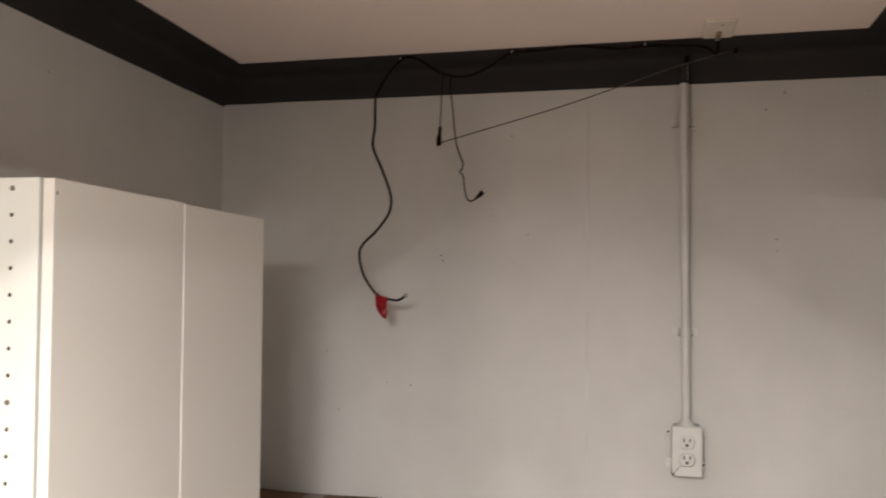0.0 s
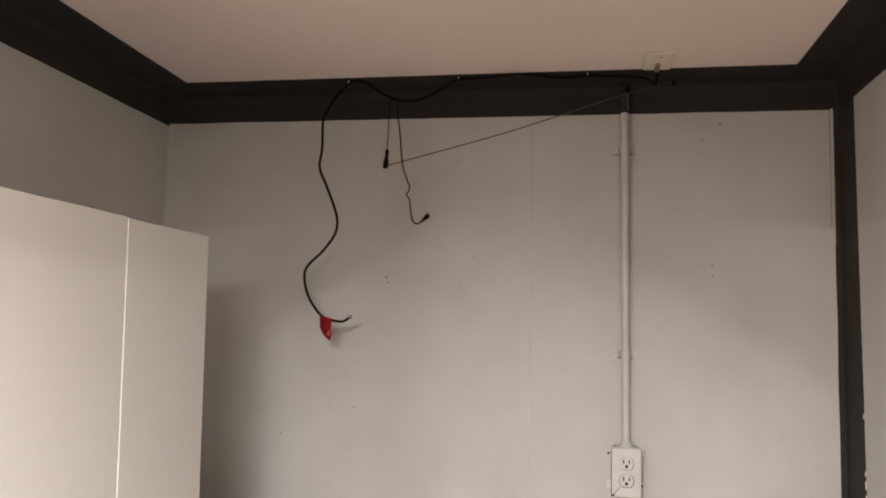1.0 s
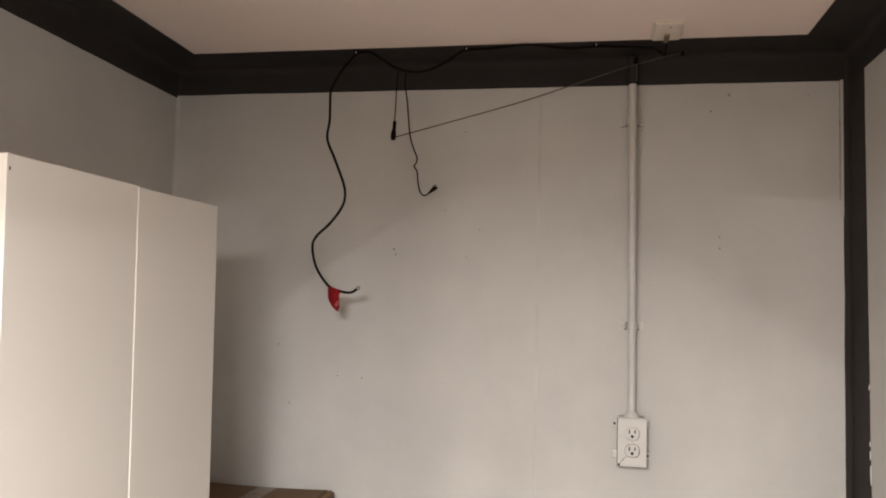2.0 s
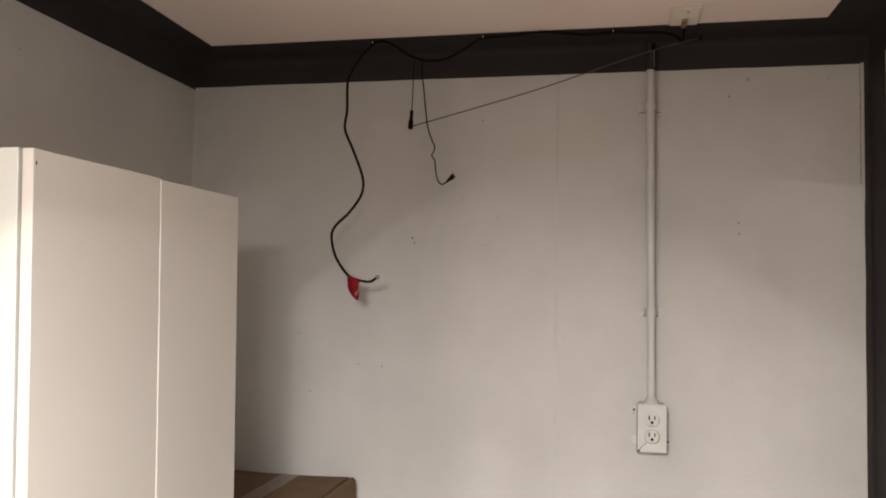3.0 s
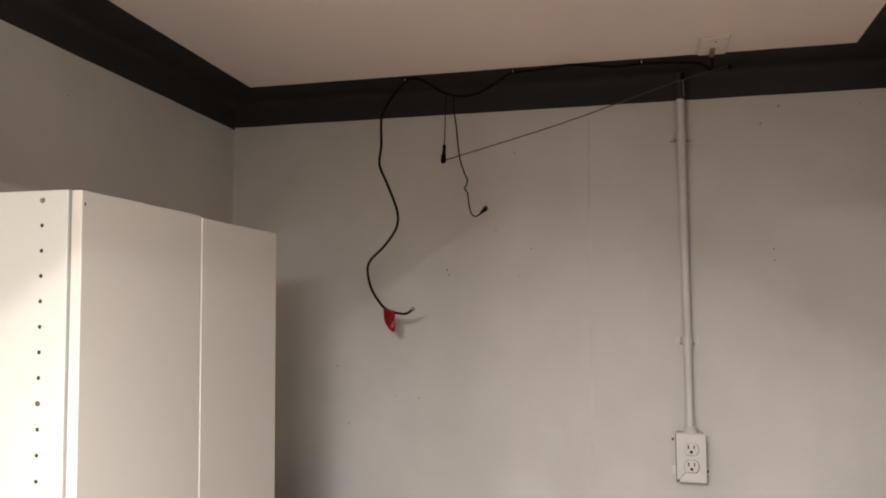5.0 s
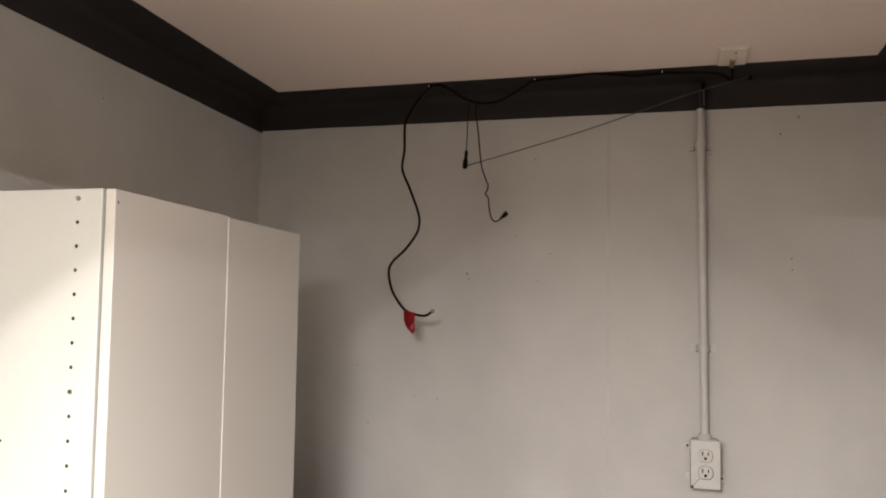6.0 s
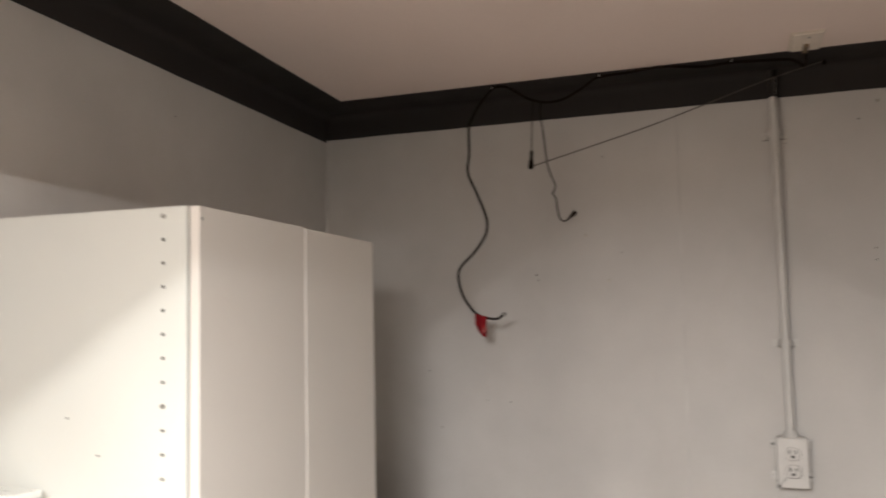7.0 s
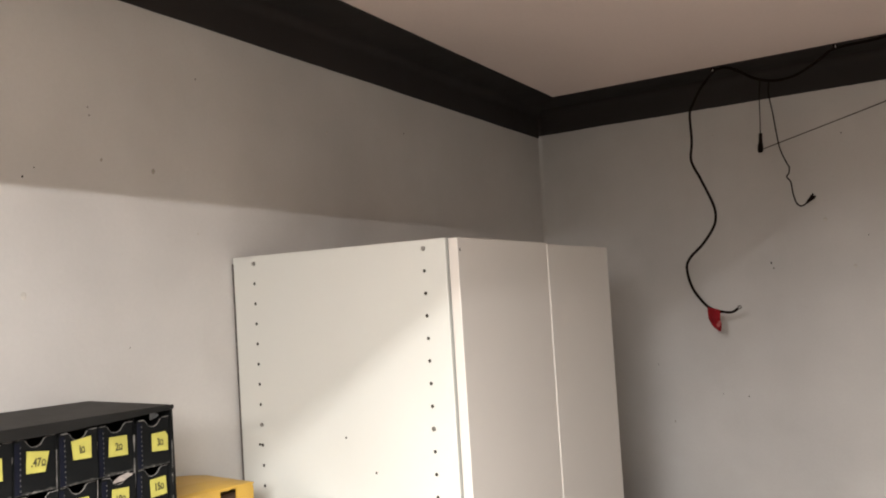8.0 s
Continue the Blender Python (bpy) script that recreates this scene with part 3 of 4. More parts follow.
for sz in (0.0205, -0.0180):
    b = bmesh.new()
    pts = []
    for k in range(28):
        a = 2 * math.pi * k / 28
        pts.append((0.0163 * math.cos(a), max(-0.0142, min(0.0142, 0.0172 * math.sin(a)))))
    lo = [b.verts.new((x, -0.0500, z)) for x, z in pts]
    hi = [b.verts.new((0.95 * x, -0.0522, 0.95 * z)) for x, z in pts]
    b.faces.new(hi)
    for k in range(28):
        b.faces.new((lo[k], lo[(k + 1) % 28], hi[(k + 1) % 28], hi[k]))
    face = part("receptacle", b, PLATE, outlet, "white grounded receptacle face")
    face.matrix_basis = Matrix.Translation((0.0005, 0, sz))
    # dark joint round the face, set right and down to draw its shadow too
    b = bmesh.new()
    wide = 1.008 if sz > 0 else 1.035
    lo = [b.verts.new((wide * x + 0.0004, -0.0508, wide * z - 0.0004)) for x, z in pts]
    b.faces.new(lo)
    ring = part("joint", b, SLOT, face)
    for name, box_ in (("slot", (-0.0078, -0.0050, 0.0000, 0.0090)), ("slot", (0.0048, 0.0074, 0.0004, 0.0086))):
        part(name, block(box_[0], box_[1], -0.0526, -0.0518, box_[2], box_[3]), SLOT, face)
    part("ground_hole", rod((0.0, -0.0518, -0.0062), (0.0, -0.0527, -0.0062), 0.0035, 12), SLOT, face)
part("plate_screw", rod((0.0005, -0.050, 0.0005), (0.0005, -0.0518, 0.0005), 0.0030, 12, 0.0022), PLATE, outlet)
part("crack", rod((-0.0295, -0.0507, -0.0500), (-0.0130, -0.0507, -0.0320), 0.00045, 6), SLOT, outlet, "dark crack across the plate corner")
part("chip", block(-0.0312, -0.0268, -0.0512, -0.0490, -0.0535, -0.0480, 0.0005), SLOT, outlet, "dark chipped corner")

# ---------------------------------------------------------------- ceiling plate with its cord
plate = thing("ceiling_plate", (1.2535, -0.188, RZ), "ivory electrical plate on the ceiling with a tan cord plug", "electrical plate")
part("cover_plate", block(-0.0285, 0.0315, -0.056, 0.056, -0.0065, -0.0020, 0.0030), IVORY, plate)
# slightly darker sheet behind the cover draws its shadow edge
part("backing", block(-0.0335, 0.0330, -0.058, 0.058, -0.0020, 0.0), BACKING, plate, "darker wider sheet drawing a shadow line round the plate")
part("plate_screw", rod((0.004, -0.036, -0.006), (0.004, -0.036, -0.0085), 0.0030, 12, 0.0022), SCREW, plate)
part("plug", block(-0.0045, 0.0065, 0.006, 0.054, -0.0125, -0.0060, 0.002), TAN, plate, "tan cord plug in the plate")

# ---------------------------------------------------------------- cables
cable = thing("cable", (0, 0, 0), "black cable clipped along the ceiling edge with red-taped hanging end", "cable")
main = [(1.2560, -0.138, 2.174), (1.2560, -0.128, 2.158), (1.2520, -0.118, 2.154), (1.2430, -0.114, 2.164), (1.2290, -0.108, 2.174), (1.195, -0.110, 2.178),
        (1.147, -0.112, 2.180), (1.100, -0.113, 2.182), (1.042, -0.110, 2.180), (0.988, -0.129, 2.181), (0.937, -0.142, 2.182), (0.871, -0.128, 2.181),
        (0.798, -0.117, 2.181), (0.772, -0.120, 2.167), (0.748, -0.120, 2.152), (0.708, -0.120, 2.134), (0.667, -0.120, 2.131), (0.624, -0.120, 2.144),
        (0.587, -0.120, 2.169), (0.565, -0.120, 2.181), (0.546, -0.120, 2.184), (0.528, -0.120, 2.178), (0.497, -0.122, 2.143), (0.477, -0.123, 2.109),
        (0.468, -0.125, 2.083), (0.469, -0.127, 2.017), (0.465, -0.128, 1.969), (0.486, -0.130, 1.920), (0.511, -0.132, 1.858), (0.515, -0.133, 1.824),
        (0.506, -0.135, 1.797), (0.480, -0.137, 1.762), (0.450, -0.138, 1.733), (0.441, -0.140, 1.707), (0.452, -0.142, 1.661), (0.479, -0.143, 1.621),
        (0.500, -0.145, 1.607), (0.529, -0.147, 1.600), (0.545, -0.148, 1.601), (0.556, -0.150, 1.608)]
part("sheath", tube(main, 0.0031, 10, 6), CABLE, cable, smooth=True)
lug = [(0.5600 + 0.0034 * math.cos(2 * math.pi * k / 14), -0.150 + 0.001 * math.sin(4 * math.pi * k / 14), 1.6105 + 0.0034 * math.sin(2 * math.pi * k / 14)) for k in range(15)]
part("end_lug", tube(lug, 0.0016, 8, 2), LUG, cable, "bare metal ring at the cable end", smooth=True)
bm = bmesh.new()
flag = [(0.4860, 1.6135, 0.0290), (0.4848, 1.6020, 0.0310), (0.4858, 1.5890, 0.0290), (0.4915, 1.5775, 0.0235), (0.4985, 1.5665, 0.0165), (0.5085, 1.5560, 0.0055)]
fine = [tuple(Vector(p).lerp(Vector(q), k / 4)) for p, q in zip(flag, flag[1:]) for k in range(4)] + [flag[-1]]
rows_ = []
for i, (x, z, w) in enumerate(fine):
    ragged = 1 + 0.16 * noise.noise((i * 0.93, 1.0, 0.0)) + 0.08 * noise.noise((i * 2.3, 4.0, 0.0))
    rows_.append([bm.verts.new((x + w * s * (ragged if s == 1 else 1) + 0.0008 * noise.noise((i * 1.1, 9.0, s)), -0.149 + 0.004 * math.sin(i * 0.33 + 3 * s) + k, z - 0.007 * s * (1 - i / 20))) for s, k in ((0, -0.0006), (0.5, -0.004), (1, -0.0006), (1, 0.0006), (0.5, -0.002), (0, 0.0006))])
for r, s in zip(rows_, rows_[1:]):
    for k in range(6):
        bm.faces.new((r[k], r[(k + 1) % 6], s[(k + 1) % 6], s[k]))
bm.faces.new(rows_[0])
bm.faces.new(rows_[-1][::-1])
part("tape_flag", bm, RED, cable, "torn red tape wrapped on the cable end")
bm = bmesh.new()
ring = [(0.0045 * (1 + 0.4 * noise.noise((k * 1.9, 0, 7))) * math.cos(6.283 * k / 9), 0, 0.0085 * (1 + 0.4 * noise.noise((0, k * 1.7, 7))) * math.sin(6.283 * k / 9)) for k in range(9)]
bm.faces.new([bm.verts.new(q) for q in ring])
for f in bmesh.ops.extrude_face_region(bm, geom=bm.faces[:])["geom"]:
    if isinstance(f, bmesh.types.BMVert):
        f.co.y += 0.0008
part("tape_fold", bm, PINK, cable, "pale torn underside of the tape").matrix_basis = Matrix.Translation((0.5115, -0.1535, 1.5730)) @ pose(0, 0, 0, 0, 20, 0)
for x, y, z in ((0.528, -0.120, 2.1805), (0.798, -0.117, 2.1825), (1.100, -0.113, 2.1835)):
    b = block(x - 0.0045, x + 0.0045, y - 0.0055, y + 0.0055, z + 0.0012, RZ - 0.001, 0.001)
    st = part("staple", b, CABLE, cable, "black cable clip")
    # nail head coloured white to stand for its glint
    part("nail", rod((x + 0.001, y - 0.0045, z - 0.001), (x + 0.001, y - 0.0045, z + 0.004), 0.0012, 8), CHIP_GLINT, st, "nail head with its glint painted white")

hanging = thing("hanging_lead", (0, 0, 0), "thin black lead with a connector hanging from the cable loop", "cable")
part("wire", tube([(0.634, -0.117, 2.141), (0.627, -0.100, 2.114), (0.623, -0.087, 2.093), (0.621, -0.083, 2.053), (0.6195, -0.083, 2.020)], 0.0013, 8, 6), CABLE, hanging, smooth=True)
part("connector", tube([(0.6198, -0.083, 2.020), (0.6190, -0.083, 2.005), (0.6178, -0.083, 1.991), (0.6168, -0.083, 1.974)],
                       lambda u: (0.0043 + 0.0022 / (1 + math.exp(-30 * (u - 0.56)))) * (1 - 0.45 * max(0.0, (u - 0.90) / 0.10) ** 3), 12, 10), CABLE, hanging, "black moulded connector", smooth=True)
plug_lead = thing("plug_lead", (0, 0, 0), "thin kinked brown lead ending in a small plug", "cable")
part("wire", tube([(0.653, -0.119, 2.130), (0.648, -0.105, 2.110), (0.647, -0.086, 2.091), (0.650, -0.083, 2.066), (0.655, -0.083, 2.017), (0.661, -0.083, 1.976),
                   (0.673, -0.083, 1.942), (0.678, -0.083, 1.931), (0.676, -0.083, 1.917), (0.671, -0.083, 1.909), (0.679, -0.083, 1.896), (0.6815, -0.083, 1.872),
                   (0.686, -0.083, 1.851), (0.691, -0.083, 1.842), (0.698, -0.083, 1.838), (0.706, -0.083, 1.841), (0.713, -0.083, 1.847)], 0.0017, 8, 6), CABLE, plug_lead, smooth=True)
pl = part("plug", tube([(0.708, -0.083, 1.842), (0.714, -0.083, 1.848), (0.720, -0.083, 1.853), (0.724, -0.083, 1.857)], lambda u: 0.0020 + 0.0046 * u, 10, 4), CABLE, plug_lead, "small dark two-prong plug", smooth=True)
part("prong", rod((0.7205, -0.080, 1.8555), (0.7245, -0.080, 1.8645), 0.0022, 8), CABLE, pl)
part("prong", rod((0.7225, -0.086, 1.8540), (0.7305, -0.086, 1.8575), 0.0026, 8), CABLE, pl)

string = thing("string", (0, 0, 0), "thin grey string stretched from the connector up to a ceiling nail", "string")
part("strand", tube([(0.619, -0.082, 1.981), (0.737, -0.073, 2.014), (0.906, -0.064, 2.0615), (1.039, -0.055, 2.1050), (1.171, -0.046, 2.1495), (1.303, -0.034, 2.1865)], 0.0014, 6, 4), THREAD, string, smooth=True)
part("nail", rod((1.303, -0.034, 2.178), (1.303, -0.034, 2.1885), 0.0045, 10, 0.0030), CABLE, string, "dark nail in the ceiling")

# ---------------------------------------------------------------- cardboard carton by the back wall
carton = thing("cardboard_box", (0, 0, BENCH), "brown cardboard box with a loose side flap on the bench", "cardboard box")
CH = 1.113 - BENCH
part("body", block(0.045, 0.4545, -0.400, -0.030, 0.0, CH - 0.014, 0.003), CARD, carton)
bm = bmesh.new()
n = 14
top, low = [], []
for i in range(n + 1):
    u = i / n
    x = 0.043 + u * 0.4215
    for y in (-0.402, -0.18, -0.030):
        z = CH - 0.002 - 0.007 * math.sin(math.pi * u) * (1 if y < -0.1 else 0.8) + 0.006 * (1 - u)
        top.append(bm.verts.new((x, y, z + 0.0035)))
        low.append(bm.verts.new((x, y, z)))
for i in range(n):
    for j in range(2):
        a = 3 * i + j
        bm.faces.new((top[a], top[a + 3], top[a + 4], top[a + 1]))
        bm.faces.new((low[a], low[a + 1], low[a + 4], low[a + 3]))
    bm.faces.new((top[3 * i], low[3 * i], low[3 * i + 3], top[3 * i + 3]))
    bm.faces.new((top[3 * i + 2], top[3 * i + 5], low[3 * i + 5], low[3 * i + 2]))
part("lid", bm, CARD, carton, "bowed closed cardboard top")


def lid_height(x, y):
    u = (x - 0.043) / 0.4215
    return CH - 0.002 - 0.007 * math.sin(math.pi * u) * (1 if y < -0.1 else 0.8) + 0.006 * (1 - u) + 0.0035


bm = bmesh.new()
tape_rows = []
for i in range(13):
    y = -0.402 + 0.371 * i / 12
    edge = 0.0012 * noise.noise((i * 1.7, 3.0, 0.0))
    tape_rows.append([bm.verts.new((x + edge, y, lid_height(x, y) + 0.0006)) for x in (0.286, 0.302, 0.318, 0.334)])
for r0, r1 in zip(tape_rows, tape_rows[1:]):
    for j in range(3):
        bm.faces.new((r0[j], r0[j + 1], r1[j + 1], r1[j]))
part("packing_tape", bm, TAPE, carton, "strip of shiny brown packing tape")
bm = bmesh.new()
slit_rows = []
for i in range(29):
    y = -0.398 + 0.364 * i / 28
    w0, w1 = 0.0035 * noise.noise((i * 0.9, 0.0, 5.0)), 0.0018 * noise.noise((i * 1.3, 4.0, 5.0))
    slit_rows.append([bm.verts.new(q) for q in ((0.4570 + w0, y, CH - 0.0022), (0.4688 + w1, y, CH - 0.0022), (0.4688, y, CH - 0.030), (0.4560, y, CH - 0.030))])
for r0, r1 in zip(slit_rows, slit_rows[1:]):
    for j in range(4):
        bm.faces.new((r0[j], r0[(j + 1) % 4], r1[(j + 1) % 4], r1[j]))
part("slit", bm, SLOT, carton, "ragged black gap beside the lid")
bm = prism([(0.4690, CH + 0.001), (0.4715, CH + 0.003), (0.4800, CH - 0.003), (0.4830, CH - 0.075), (0.4800, CH - 0.075), (0.4765, CH - 0.006)], -0.400, -0.032)
bmesh.ops.transform(bm, matrix=pose(0, 0, 0, 90, 0, 0) @ Matrix.Scale(-1, 4, (0, 0, 1)), verts=bm.verts)
part("flap", bm, CARD, carton, "loose folded side flap")

# ---------------------------------------------------------------- drawer organizer
OX, OY, OT = 0.172, -1.445, 1.541
ROWS, COLS, DW, DH = 8, 7, 0.0490, 0.0594
organizer = thing("drawer_organizer", (0, 0, 0), "worn black cardboard drawer organizer with yellow resistor labels", "drawer organizer")
back_y = OY - COLS * DW - 0.006
part("shell_top", block(0.004, OX + 0.002, back_y, OY + 0.0005, OT - 0.0070, OT, 0.0030, 3), DUSTY, organizer, "dusty black top sheet")
part("shell_side", block(0.004, OX + 0.001, OY - 0.0025, OY + 0.0015, BENCH, OT - 0.0047, 0.0008), BLACKCARD, organizer)
part("shell_side", block(0.004, OX + 0.001, back_y + 0.0005, back_y + 0.0040, BENCH, OT - 0.0047, 0.0008), BLACKCARD, organizer)
bm = bmesh.new()
for y_low, y_top in ((OY + 0.0016, OY - 0.0022), (OY + 0.0085, OY + 0.0012)):
    bm.faces.new([bm.verts.new(q) for q in ((0.004, y_low, BENCH), (OX - 0.002, y_low, BENCH), (OX - 0.002, y_low, 1.40), (OX + 0.001, y_top, OT - 0.005), (0.004, y_top, OT - 0.005), (0.004, y_low, 1.40))])
lo, hi = list(bm.faces)
for k in range(6):
    bm.faces.new((lo.verts[k], lo.verts[(k + 1) % 6], hi.verts[(k + 1) % 6], hi.verts[k]))
part("side_flap", bm, BLACKCARD, organizer, "loose outer side sheet standing out below")
part("shell_back", block(0.004, 0.0065, back_y + 0.0045, OY - 0.003, BENCH, OT - 0.0047), BLACKCARD, organizer)
for c in range(1, COLS):
    y = OY - 0.003 - c * DW
    part("divider", block(0.0070, OX - 0.003, y - 0.0008, y + 0.0008, BENCH + 0.001, OT - 0.0050), BLACKCARD, organizer)
for r in range(ROWS):
    z = OT - 0.0125 - (r + 1) * DH
    part("shelf", block(0.0070, OX - 0.0035, back_y + 0.005, OY - 0.0035, z - 0.0006, z + 0.0006), BLACKCARD, organizer)


def drawer_front(width, height):
    """A card front with a half-moon finger notch in its top edge; the hollow drawer's sides run back behind it."""
    b = bmesh.new()
    w, h, r = width / 2, height, 0.0095
    out = [(-w, 0), (w, 0), (w, h), (r * 1.35, h)]
    out += [(r * 1.05 * math.cos(a), h - r * math.sin(a)) for a in (math.pi * k / 10 for k in range(1, 10))]
    out += [(-r * 1.35, h), (-w, h)]
    fr = [b.verts.new((0.0, x, z)) for x, z in out]
    bk = [b.verts.new((-0.0016, x, z)) for x, z in out]
    b.faces.new(fr)
    b.faces.new(bk[::-1])
    for k in range(len(out)):
        j = (k + 1) % len(out)
        b.faces.new((fr[k], bk[k], bk[j], fr[j]))
    return b, out


FW, FH = DW - 0.0035, DH - 0.0020
b, front_outline = drawer_front(FW, FH)
front_mesh = mesh_of("front", b, BLACKCARD)
b = block(-0.150, -0.0018, -FW / 2, -FW / 2 + 0.0012, 0, FH - 0.004)
block(-0.150, -0.0018, FW / 2 - 0.0012, FW / 2, 0, FH - 0.004, bm=b)
block(-0.150, -0.0018, -FW / 2 + 0.0013, FW / 2 - 0.0013, 0, 0.0012, bm=b)
tray_mesh = mesh_of("tray", b, BLACKCARD)
# scuffed rim: ragged pale card core along the notch and upper edge
rim = [(x, z) for x, z in front_outline[2:]]
pts = []
for (x0, z0), (x1, z1) in zip(rim, rim[1:]):
    for s in range(4):
        pts.append((x0 + (x1 - x0) * s / 4, z0 + (z1 - z0) * s / 4))


def scuff(seed):
    b = bmesh.new()
    prev = None
    for k, (x, z) in enumerate(pts):
        a = noise.noise((k * 0.31, seed * 3.7, 0.0))
        t = max(0.00012, 0.00030 + 0.0013 * a)
        cur = [b.verts.new((0.0003, x, z + 0.0002)), b.verts.new((0.0003, x * 1.0, z - t)), b.verts.new((-0.0012, x, z + 0.0003))]
        if prev and a > -0.35:
            b.faces.new((prev[0], cur[0], cur[1], prev[1]))
            b.faces.new((prev[0], prev[2], cur[2], cur[0]))
        prev = cur
    return b


def base_scuff(seed):
    """Sparse rubbed patches along a drawer's lower edge."""
    b = bmesh.new()
    prev = None
    for k in range(41):
        x = -FW / 2 + FW * k / 40
        a = noise.noise((k * 0.27, seed * 2.9, 8.0))
        t = max(0.0001, 0.0003 + 0.0026 * (a - 0.1))
        cur = [b.verts.new((0.0003, x, 0.0)), b.verts.new((0.0003, x, t))]
        if prev and a > 0.12:
            b.faces.new((prev[0], cur[0], cur[1], prev[1]))
        prev = cur
    return b


base_meshes = [mesh_of("worn_base", base_scuff(k + 1), SCUFF) for k in range(5)]
scuff_meshes = [mesh_of("worn_edge", scuff(k + 1), SCUFF) for k in range(6)]
# perforated fold: a row of short pale stitches down the left edge
b = bmesh.new()
block(0.0002, 0.0007, -0.0042, 0.0026, 0, FH - 0.004, bm=b)
fold_mesh = mesh_of("fold", b, NAVY)
b = bmesh.new()
for k in range(9):
    block(0.0007, 0.0010, -0.0003, 0.0003, 0.003 + k * 0.0056, 0.0046 + k * 0.0056, bm=b)
stitch_mesh = mesh_of("stitching", b, SCUFF)


def dusty_lip(seed):
    """Grey rubbed band of uneven height along a drawer's lower edge."""
    b = bmesh.new()
    prev = None
    for k in range(31):
        x = -FW / 2 + FW * k / 30
        t = 0.0022 + 0.0018 * noise.noise((k * 0.22, seed * 4.3, 1.0)) + 0.0006 * noise.noise((k * 0.9, seed * 2.3, 4.0))
        cur = [b.verts.new((0.00018, x, 0.0)), b.verts.new((0.00018, x, max(0.0004, t)))]
        if prev:
            b.faces.new((prev[0], cur[0], cur[1], prev[1]))
        prev = cur
    return b


lip_meshes = [mesh_of("rubbed_lip", dusty_lip(k + 1), WORN) for k in range(4)]


def label_mesh(seed, w, h):
    q = random.Random(seed)
    j = lambda: q.uniform(-0.0013, 0.0013)
    b = bmesh.new()
    o = [(-w / 2 + j(), -h / 2 + j()), (w / 2 + j() - (0.003 if seed == 3 else 0), -h / 2 + j()), (w / 2 + j(), h / 2 + j()), (-w / 2 + j(), h / 2 + j())]
    if seed == 0:
        o[2:3] = [(w / 2, h / 2 - 0.005), (w / 2 - 0.004, h / 2)]
    fr = [b.verts.new((0.0009 + 0.0004 * (k % 2), x, z)) for k, (x, z) in enumerate(o)]
    bk = [b.verts.new((0.0003, x, z)) for x, z in o]
    b.faces.new(fr)
    b.faces.new(bk[::-1])
    for k in range(len(o)):
        i = (k + 1) % len(o)
        b.faces.new((fr[k], bk[k], bk[i], fr[i]))
    return mesh_of("label", b, YELLOW)


def letters(text, size):
    cu = bpy.data.curves.new("text", "FONT")
    cu.body, cu.size, cu.align_x, cu.align_y = text, size, "LEFT", "BOTTOM_BASELINE"
    cu.extrude, cu.offset = 0.0001, 0.00030
    tmp = bpy.data.objects.new("tmp", cu)
    scene.collection.objects.link(tmp)
    dep = bpy.context.evaluated_depsgraph_get()
    me = bpy.data.meshes.new_from_object(tmp.evaluated_get(dep))
    bpy.data.objects.remove(tmp)
    return me


def writing(text, size):
    """Tall figures with a smaller sign after them, set about their middle."""
    b = bmesh.new()
    right = 0.0
    for chars, high in ((text[:-1], size), (text[-1], 0.72 * size)):
        old = len(b.verts)
        b.from_mesh(letters(chars, high))
        b.verts.ensure_lookup_table()
        add = b.verts[old:]
        shift = right + 0.0006 - min(v.co.x for v in add)
        for v in add:
            v.co.x += shift
        right = max(v.co.x for v in add)
    for v in b.verts:
        v.co.x -= right / 2
        v.co.y -= 0.35 * size
    return mesh_of("writing", b, INK)


def bars(seed):
    q = random.Random(seed)
    b = bmesh.new()
    for k in range(3):
        x = -0.005 + 0.0042 * k
        block(x, x + 0.0024, -0.003 + q.uniform(-0.0005, 0.0005), 0.003, 0, 0.0002, bm=b)
    return mesh_of("writing", b, INK)


TEXTS = {(0, 0): "3\u03a9", (0, 1): "2\u03a9", (0, 2): "1\u03a9", (0, 3): ".47\u03a9", (1, 0): "15\u03a9", (1, 1): "10\u03a9"}
